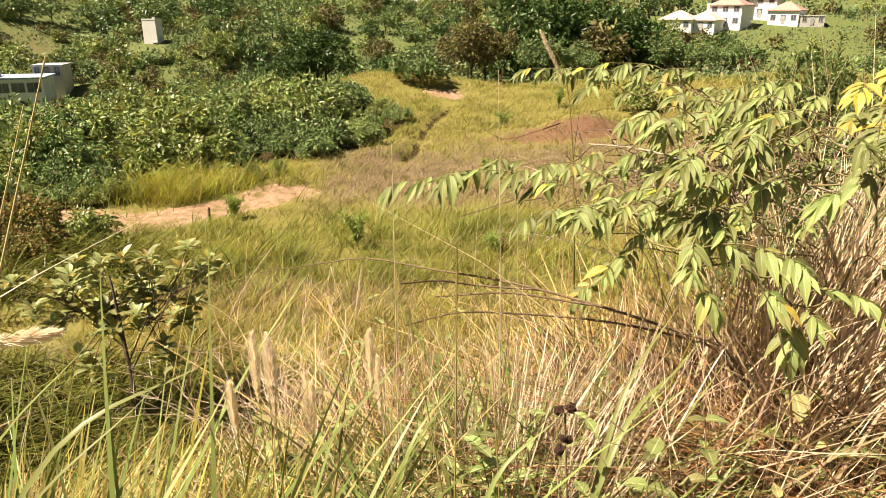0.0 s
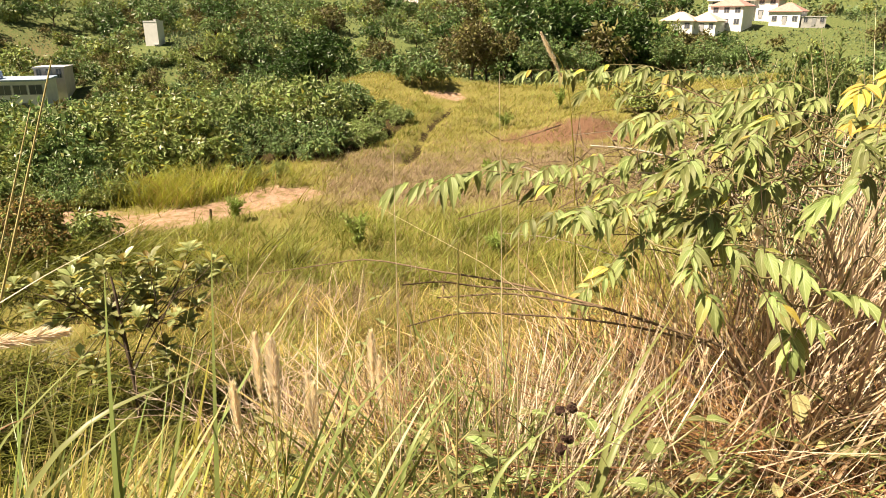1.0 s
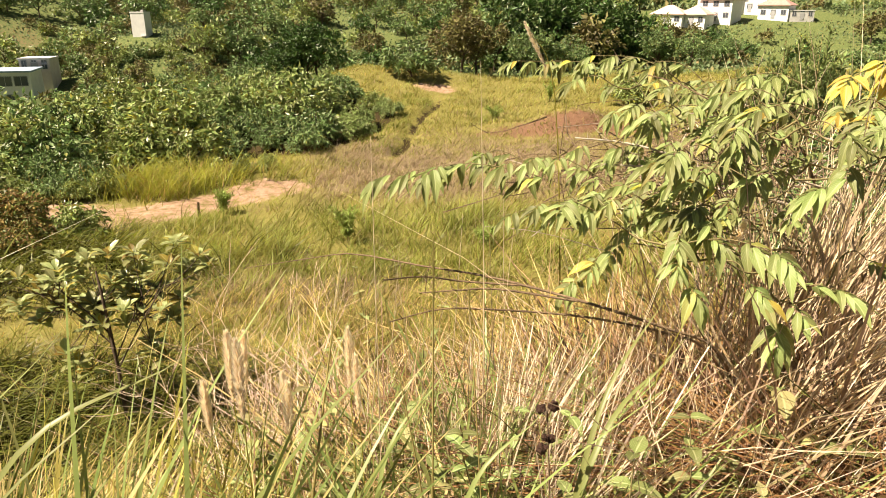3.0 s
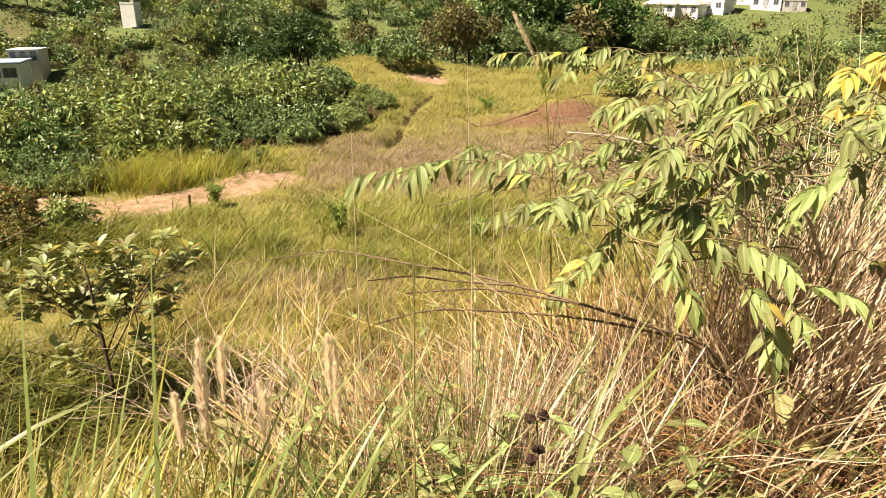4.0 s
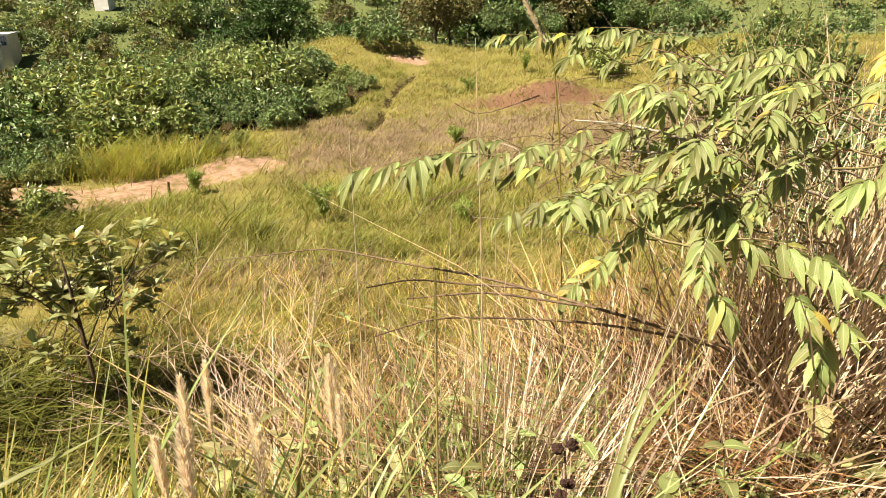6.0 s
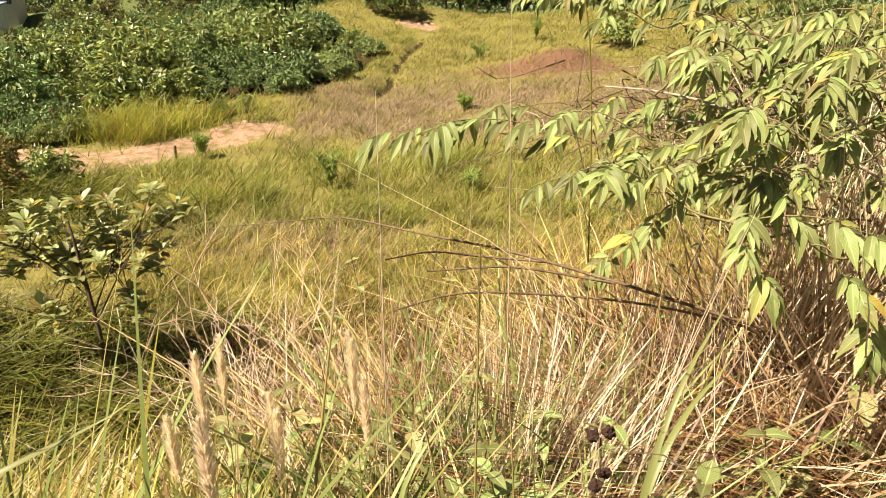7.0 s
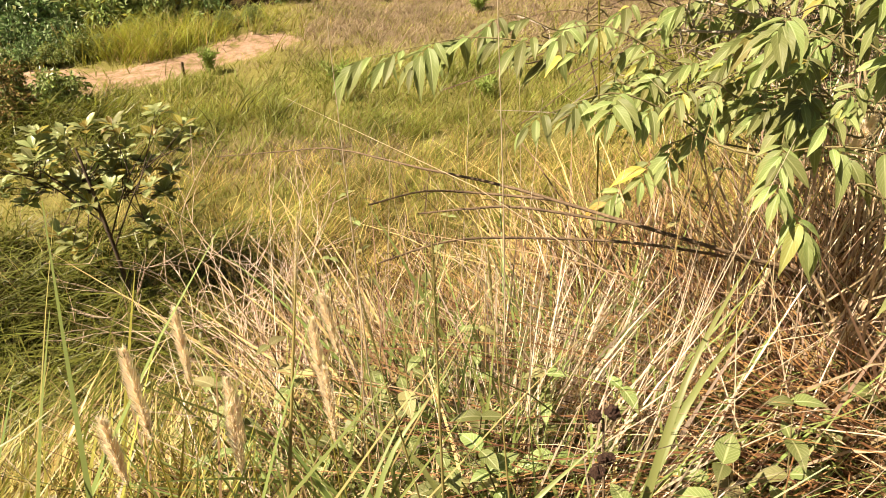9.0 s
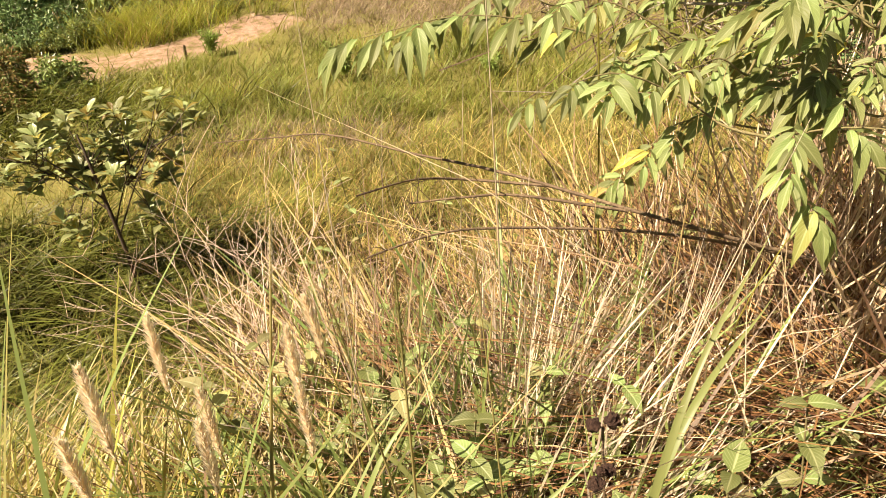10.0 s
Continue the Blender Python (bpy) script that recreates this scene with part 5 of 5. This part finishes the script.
# ---- herbs among the straw ----
def herb(seed, h, pairs, size):
    rng = np.random.default_rng(seed)
    top = empty("herb")
    for s in range(rng.integers(2, 4)):
        a = rng.uniform(0, 6.28)
        e = Vector((math.cos(a) * h * 0.25, math.sin(a) * h * 0.25, h * rng.uniform(0.75, 1.0)))
        stem, p = stem_part("stem", [(0, 0, -0.02), tuple(e * 0.55 + Vector((0.01, 0, 0))), tuple(e)], 0.003, 0.0013, GREEN_BARK, top, 9, 5)
        for j in range(pairs):
            k = 2 + int(6.5 * j / max(pairs - 1, 1))
            b = j * 1.57 + a
            for o in (0, math.pi):
                way = Vector((math.cos(b + o), math.sin(b + o), rng.uniform(-0.15, 0.5)))
                set_leaf(OVATE[rng.integers(2)], stem, p[min(k, 8)], way, (0, 0, 1), size * rng.uniform(0.7, 1.25) * (1 - 0.3 * j / pairs))
    return tagged(top, "green herb with pointed oval leaves among dry grass", "herb", group="herbs on the bank")


def lone_herb(x, y, h, pairs, size, seed):
    ob = herb(seed, h, pairs, size)
    ob.location = (x, y, float(terrain(x, y)))
    return tagged(ob, "tall thin herb with a few pale leaves", "herb")


lone_herb(-0.15, 2.45, 1.08, 7, 0.045, 6)
lone_herb(-0.36, 2.10, 0.72, 6, 0.045, 7)
lone_herb(0.62, 2.25, 0.9, 6, 0.045, 8)
HERBS = [herb(3, 0.54, 7, 0.070), herb(4, 0.44, 5, 0.090), herb(5, 0.6, 8, 0.062)]
HERB_SPOTS = ((-0.02, 2), (-0.14, 1.85), (0.1, 1.6), (0.2, 1.8), (0.22, 1.12), (-0.26, 1.7), (0.02, 1.1), (0.12, 1.42), (-0.42, 1.85), (0.36, 1.1), (0.6, 1.3), (0.08, 1.02), (-0.02, 1.5), (-0.12, 1.72), (0.12, 1.75), (-0.35, 1.65), (0.28, 1), (-0.1, 1), (0.35, 1.75), (-0.15, 2.05), (0.22, 1.4), (0.72, 1.32), (0.86, 1.40), (0.58, 1.18))
for k, (x, y) in enumerate(HERB_SPOTS):
    s = 0.8 + 0.38 * ((k * 0.618 + 0.4) % 1)
    m = pose(x, y, float(terrain(x, y)), 0, 0, 77 * k)
    if k < 3:
        ob = HERBS[k]
        ob.matrix_basis = m
    else:
        ob = copy_thing(HERBS[k % 3], m)
    ob.scale = (s, s, s)


# ---- foxtail grasses ----
def foxtail(tip, foot, plume_len, plume_r, mat, label, stalk_r=0.0018, stalk_mat=None, bow=0.05, mid=None):
    """A stalk from the ground to a bristly seed head."""
    rng = np.random.default_rng(int(abs(tip[0]) * 1000) + int(tip[1] * 100))
    root = Vector((foot[0], foot[1], float(terrain(*foot))))
    top = empty("foxtail_grass", root)
    t = Vector(tip) - root
    mid = Vector(mid) - root if mid else t * 0.5 + Vector((bow, 0, 0.02))
    stalk, p = stem_part("stalk", [(0, 0, -0.02), tuple(mid), tuple(t)], stalk_r * 1.6, stalk_r * 0.3, stalk_mat or BRIGHT_BLADE, top, 14, 6)
    if plume_len:
        d = Vector(p[-1] - p[-2]).normalized()
        n = 520
        f = rng.random(n)
        at = np.array([tuple(t - d * plume_len * (1 - k)) for k in f])
        way = rng.normal(size=(n, 3))
        way -= (way @ np.array(d))[:, None] * np.array(d)
        way /= np.linalg.norm(way, axis=1, keepdims=True)
        way = way * 0.55 + np.array(d)
        bristle = min(0.0019, 0.24 * plume_r)
        ln = 1.35 * plume_r * (0.7 + 1.6 * np.sin(np.pi * np.clip(f, 0.04, 0.97)) ** 0.7) * rng.uniform(0.7, 1.2, n)
        core = np.array([tuple(t - d * plume_len * k) for k in np.linspace(1, -0.03, 9)])
        v, q, a = merge([leaf_cloud(rng, at, way, ln, np.full(n, bristle)), tube(core, plume_r * 0.15 * np.array([0.3, 0.8, 1, 1, 1, 0.95, 0.85, 0.6, 0.15]), 8)])
        part("plume", mesh_np("plume", v, q, mat, a), top, "bristly seed head")
    return tagged(top, label, "grass stalk", group="foxtail grasses")


TAN = "tan foxtail grass with a bristly seed head"
foxtail((-0.175, 1.52, 0.70), (-0.16, 1.42), 0.125, 0.008, PLUME, TAN)
foxtail((-0.225, 0.85, 1.02), (-0.30, 0.70), 0.11, 0.0065, PLUME, TAN)
foxtail((-0.12, 1.22, 0.80), (-0.20, 1.05), 0.12, 0.0065, PLUME, TAN)
foxtail((0.283, 2.05, 1.39), (0.46, 1.98), 0.14, 0.0058, PLUME, "pale foxtail grass with a slender seed head", mid=(0.385, 2.04, 1.13))
foxtail((0.80, 1.66, 0.93), (0.62, 1.60), 0.12, 0.010, PLUME, TAN, bow=-0.1)
foxtail((-0.285, 0.50, 1.205), (-0.52, 0.44), 0.075, 0.005, PLUME, TAN, mid=(-0.42, 0.46, 1.12))
foxtail((-0.104, 1.506, 1.17), (-0.10, 1.45), 0.0, 0, PLUME, "thin bare grass stalk", 0.0015, PALE_STRAW, 0.0)
foxtail((0.14, 1.70, 1.31), (0.16, 1.62), 0.0, 0, PLUME, "thin bare grass stalk", 0.0015, PALE_STRAW, 0.01)
foxtail((-0.431, 0.81, 1.39), (-0.85, 0.45), 0.0, 0, PLUME, "thick yellowish grass stalk", 0.0030, STALK, 0.0)
foxtail((-0.429, 0.75, 1.345), (-0.74, 0.25), 0.0, 0, PLUME, "thin yellowish grass stalk", 0.0022, STALK, 0.0)
foxtail((-0.402, 1.45, 0.735), (-0.52, 1.36), 0.15, 0.008, PLUME, TAN)
foxtail((-0.355, 1.20, 0.86), (-0.43, 1.08), 0.14, 0.008, PLUME, TAN)
foxtail((-0.145, 1.30, 0.82), (-0.24, 1.18), 0.13, 0.007, PLUME, TAN)
foxtail((-0.255, 1.22, 0.74), (-0.36, 1.12), 0.12, 0.008, PLUME, TAN)
foxtail((-0.402, 1.18, 0.765), (-0.45, 1.08), 0.11, 0.008, PLUME, TAN)
foxtail((-0.283, 1.30, 0.715), (-0.34, 1.20), 0.12, 0.008, PLUME, TAN)
SPIKE = "green grass stalk with a slender spike"
foxtail((0.03, 1.03, 1.10), (0.00, 0.86), 0.13, 0.0022, PALE_BLADE, SPIKE, 0.0024, PALE_BLADE, 0.01)
foxtail((-0.169, 1.427, 0.917), (-0.30, 1.10), 0.13, 0.0028, PLUME, SPIKE, 0.0040, PALE_BLADE, 0.0)
foxtail((-0.06, 1.2, 0.93), (0.06, 1.04), 0.09, 0.002, PALE_BLADE, SPIKE, 0.0024, PALE_BLADE, 0.02)
foxtail((0.10, 1.33, 0.90), (0.16, 1.15), 0.08, 0.002, PALE_BLADE, SPIKE, 0.0020, PALE_BLADE, 0.0)
_rng = np.random.default_rng(91)
for k in range(80):
    x, y = _rng.uniform(-0.2, 1.7), _rng.uniform(1.45, 2.6)
    tip = (x + _rng.normal(scale=0.08) + 0.05, y + _rng.normal(scale=0.05), float(terrain(x, y)) + _rng.uniform(0.75, 1.12 if x < 0.7 else 1.4))
    foxtail(tip, (x, y), 0.0, 0, PLUME, "thin bare straw stalk on the bank", 0.0013, (PALE_STRAW, STRAW)[k % 2], float(_rng.normal(scale=0.03)))


# ---- long single blades ----
def long_blade(line, width, mat, label):
    """A broad grass blade along a line from its foot on the ground."""
    foot = Vector((line[0][0], line[0][1], float(terrain(line[0][0], line[0][1]))))
    p = curve_through([(0, 0, -0.02)] + [tuple(Vector(q) - foot) for q in line[1:]], 16)
    d = np.gradient(p, axis=0)
    s = np.cross(d, (-0.33, -0.53, 0.78))
    s /= np.linalg.norm(s, axis=1, keepdims=True)
    u = np.cross(s, d)
    u /= np.linalg.norm(u, axis=1, keepdims=True)
    t = np.linspace(0, 1, 16)
    w = width * 0.5 * np.clip(np.minimum(0.5 + t * 2, 1) * (1 - t ** 1.8), 0.04, 1)
    verts = np.concatenate([p - s * w[:, None] + u * w[:, None] * 0.35, p, p + s * w[:, None] + u * w[:, None] * 0.35])
    quads = [(r * 16 + k, (r + 1) * 16 + k, (r + 1) * 16 + k + 1, r * 16 + k + 1) for r in (0, 1) for k in range(15)]
    ob = new("grass_blade", mesh_np("grass_blade", verts, quads, mat, np.tile(t, 3), True))
    ob.location = foot
    return tagged(ob, label, "grass blade", group="broad grass blades")


BROAD = "broad green grass blade arching over the straw"
long_blade([(-0.66, 0.34), (-0.43, 0.60, 0.66), (-0.267, 0.817, 0.985)], 0.020, BROAD_BLADE, BROAD)
long_blade([(-0.95, 0.66), (-0.66, 0.90, 0.70), (-0.388, 1.10, 0.869)], 0.022, BROAD_BLADE, BROAD)
long_blade([(-0.95, 0.60), (-0.68, 0.80, 0.62), (-0.44, 0.98, 0.885)], 0.014, BROAD_BLADE, BROAD)
long_blade([(-1.00, 0.74), (-0.76, 0.90, 0.66), (-0.545, 1.02, 0.955)], 0.013, BROAD_BLADE, BROAD)
long_blade([(-0.80, 0.74), (-0.60, 0.88, 0.52), (-0.43, 0.99, 0.80)], 0.014, BROAD_BLADE, BROAD)
long_blade([(-0.60, 0.90), (-0.64, 1.00, 0.60), (-0.72, 1.08, 0.92)], 0.013, BROAD_BLADE, BROAD)
long_blade([(0.20, 1.00), (0.36, 1.26, 0.60), (0.567, 1.50, 0.80)], 0.016, BROAD_BLADE, BROAD)
long_blade([(0.18, 1.06), (0.38, 1.30, 0.52), (0.62, 1.54, 0.63)], 0.020, BROAD_BLADE, BROAD)
long_blade([(0.02, 0.98), (0.08, 1.08, 0.54), (0.24, 1.18, 0.70)], 0.016, BROAD_BLADE, BROAD)
long_blade([(0.10, 1.16), (0.02, 1.26, 0.48), (-0.14, 1.36, 0.60)], 0.014, BROAD_BLADE, BROAD)
long_blade([(-0.10, 1.08), (-0.08, 1.20, 0.52), (0.05, 1.36, 0.68)], 0.014, BROAD_BLADE, BROAD)
long_blade([(-0.50, -0.10), (-0.34, 0.10, 1.14), (-0.30, 0.36, 1.245), (-0.292, 0.735, 1.238)], 0.0065, PLUME, "thin bleached grass blade bent over")
long_blade([(-0.56, 0.48), (-0.47, 0.56, 0.92), (-0.41, 0.66, 1.053)], 0.006, BROWN_STRAW, "thin brown dead grass blade")


# ---- dead branches and twigs ----
def dead_branch(lines, r0, mat, label):
    foot = Vector(lines[0][0])
    g = float(terrain(foot.x, foot.y))
    top = empty("dead_branch", (foot.x, foot.y, g))
    o = top.location
    rng = np.random.default_rng(int(foot.x * 100) + 7)
    for k, line in enumerate(lines):
        pts = [tuple(Vector(p) - o) for p in line]
        if k == 0:
            pts = [tuple(Vector(pts[0]) + Vector((0.26, 0.04, -0.26))), tuple(Vector(pts[0]) + Vector((0.14, 0.0, -0.06)))] + pts
        limb, p = stem_part("branch", pts, r0 * (1 if k == 0 else 0.7), r0 * 0.42, mat, top, 22, 6)
        for j in range(6, 21, 2):
            e = p[j] + rng.normal(scale=0.05, size=3) + (-0.04, 0, 0.015)
            v, q, a = tube(curve_through([p[j], (p[j] + e) / 2 + (0, 0, 0.006), e], 4), np.linspace(r0 * 0.25, r0 * 0.1, 4), 4)
            part("twig", mesh_np("twig", v, q, mat, a), limb)
    return tagged(top, label, "branch")


dead_branch([[(0.66, 1.72, 0.61), (0.432, 1.80, 0.659), (0.20, 2.05, 0.63), (-0.022, 2.309, 0.569), (-0.30, 2.65, 0.49), (-0.543, 2.956, 0.356), (-1.064, 3.714, 0.017)],
             [(0.30, 1.94, 0.645), (0.121, 2.06, 0.61), (0.0, 2.0, 0.65), (-0.114, 1.85, 0.70)], [(0.432, 1.80, 0.655), (0.22, 1.90, 0.65), (0.10, 1.94, 0.63), (-0.014, 1.953, 0.616)]], 0.0052, DEAD_TWIG, "thin dead branch arching over the bank")
dead_branch([[(0.66, 1.76, 0.58), (0.44, 1.787, 0.615), (0.181, 1.808, 0.628), (0.04, 1.78, 0.64), (-0.095, 1.741, 0.62)]], 0.0045, DEAD_TWIG, "thin dead branch lying across dry grass")
dead_branch([[(0.95, 1.90, 0.93), (0.859, 1.92, 0.968), (0.703, 2.02, 1.029), (0.603, 2.15, 1.038), (0.498, 2.30, 1.023)], [(0.78, 1.97, 1.0), (0.66, 2.04, 0.985), (0.55, 2.14, 0.97)]], 0.0058, GREY_TWIG, "bleached grey dead branch among leaves")
dead_branch([[(1.06, 1.95, 0.97), (0.99, 1.95, 1.014), (0.935, 2.10, 1.042), (0.88, 2.22, 1.05)]], 0.0045, GREY_TWIG, "bleached grey dead branch among leaves")
dead_branch([[(0.95, 2.0, 1.11), (0.858, 2.10, 1.167), (0.78, 2.2, 1.21), (0.717, 2.30, 1.226)]], 0.004, DEAD_TWIG, "thin dark dead branch under the leaves")


def twig_tangle(name, centre, spread, n, length, r, mat, seed, label, up=0.2):
    """Loose bare twigs crossing one another over the ground."""
    rng = np.random.default_rng(seed)
    pieces = []
    for k in range(n):
        c = np.asarray(centre) + rng.normal(size=3) * spread
        d = rng.normal(size=3) * (1, 1, 0.5) + (0, 0, up)
        d *= length * rng.uniform(0.5, 1.2) / np.linalg.norm(d)
        if c[2] + abs(d[2]) / 2 > centre[2] + 0.28:
            continue
        pieces.append(tube(curve_through([c - d / 2, c + rng.normal(scale=0.04, size=3), c + d / 2], 6), np.linspace(r, r * 0.4, 6), 4))
    v, q, a = merge(pieces)
    return tagged(new(name, mesh_np(name, v, q, mat, a)), label, "brushwood", kind="stuff")


twig_tangle("brushwood", (1.15, 2.75, 0.82), (0.30, 0.22, 0.13), 45, 0.55, 0.003, GREY_TWIG, 7, "tangle of bare grey twigs behind the shrub")
twig_tangle("brushwood", (1.2, 2.8, 0.8), (0.3, 0.22, 0.14), 220, 0.5, 0.003, DEAD_TWIG, 8, "tangle of dark dead twigs behind the shrub")


def dry_plant(x, y, h, seed):
    """A bare forked plant, dry and pinkish."""
    rng = np.random.default_rng(seed)
    top = empty("dry_plant", (x, y, float(terrain(x, y))))
    pieces = []

    def grow(at, d, length, r, depth):
        end = at + d * length
        bow = (at + end) / 2 + rng.normal(scale=0.06 * length, size=3)
        pieces.append(tube(curve_through([at, bow, end], 5), np.linspace(r, r * 0.6, 5), 4))
        if depth:
            for _ in range(rng.integers(2, 4)):
                e = d + rng.normal(scale=0.6, size=3)
                e[2] = abs(e[2]) * 0.75 + 0.1
                grow(end, e / np.linalg.norm(e), length * rng.uniform(0.5, 0.8), r * 0.6, depth - 1)

    for _ in range(3):
        d = rng.normal(scale=0.15, size=3) + (0, 0, 1)
        grow(np.array([0, 0, -0.02]), d / np.linalg.norm(d), h * 0.42, 0.0055, 3)
    v, q, a = merge(pieces)
    part("stem", mesh_np("stem", v, q, PINK_TWIG, a), top)
    return tagged(top, "bare forked dry plant at the bank's edge", "dry plant", group="dry plants on the bank")


for k, (x, y, h) in enumerate(((-0.55, 2.3, 0.9), (-0.65, 2.45, 1.05), (-0.72, 2.6, 1.25), (-0.48, 2.22, 0.75), (-0.82, 2.75, 1.45), (-0.6, 2.55, 1.15), (-0.42, 2.2, 0.7), (-0.25, 2.6, 0.8), (0.0, 2.7, 0.7), (-0.75, 2.7, 1.3))):
    dry_plant(x, y, h, 200 + k)


# ---- dark seed heads ----
def seed_head_plant():
    rng = np.random.default_rng(15)
    root = Vector((0.27, 1.12, float(terrain(0.27, 1.12))))
    top = empty("seed_head_plant", root)
    t = Vector((0.26, 1.25, 0.655)) - root
    stem, p = stem_part("stem", [(0, 0, -0.02), tuple(t * 0.5 + Vector((0.01, 0, 0))), tuple(t)], 0.003, 0.0018, DEAD_TWIG, top, 12, 6)
    for c, r in (((0.247, 1.25, 0.660), 0.0108), ((0.272, 1.25, 0.668), 0.0112), ((0.244, 1.20, 0.603), 0.011), ((0.261, 1.21, 0.618), 0.0098), ((0.249, 1.2, 0.628), 0.007)):
        bm = bmesh.new()
        bmesh.ops.create_icosphere(bm, subdivisions=3, radius=r * 0.85)
        for v in bm.verts:
            v.co *= 1 + 0.45 * (noise.noise(v.co * 160 + Vector(c) * 40) + (0.5 if rng.random() < 0.25 else 0))
            v.co.z *= 1.12
        me = bpy.data.meshes.new("seed_head")
        bm.to_mesh(me)
        bm.free()
        me.materials.append(POD)
        ob = part("seed_head", me, top, "dark brown bristly seed head")
        ob.location = Vector(c) - root
    return tagged(top, "dry plant with dark round seed heads among straw", "plant")


seed_head_plant()
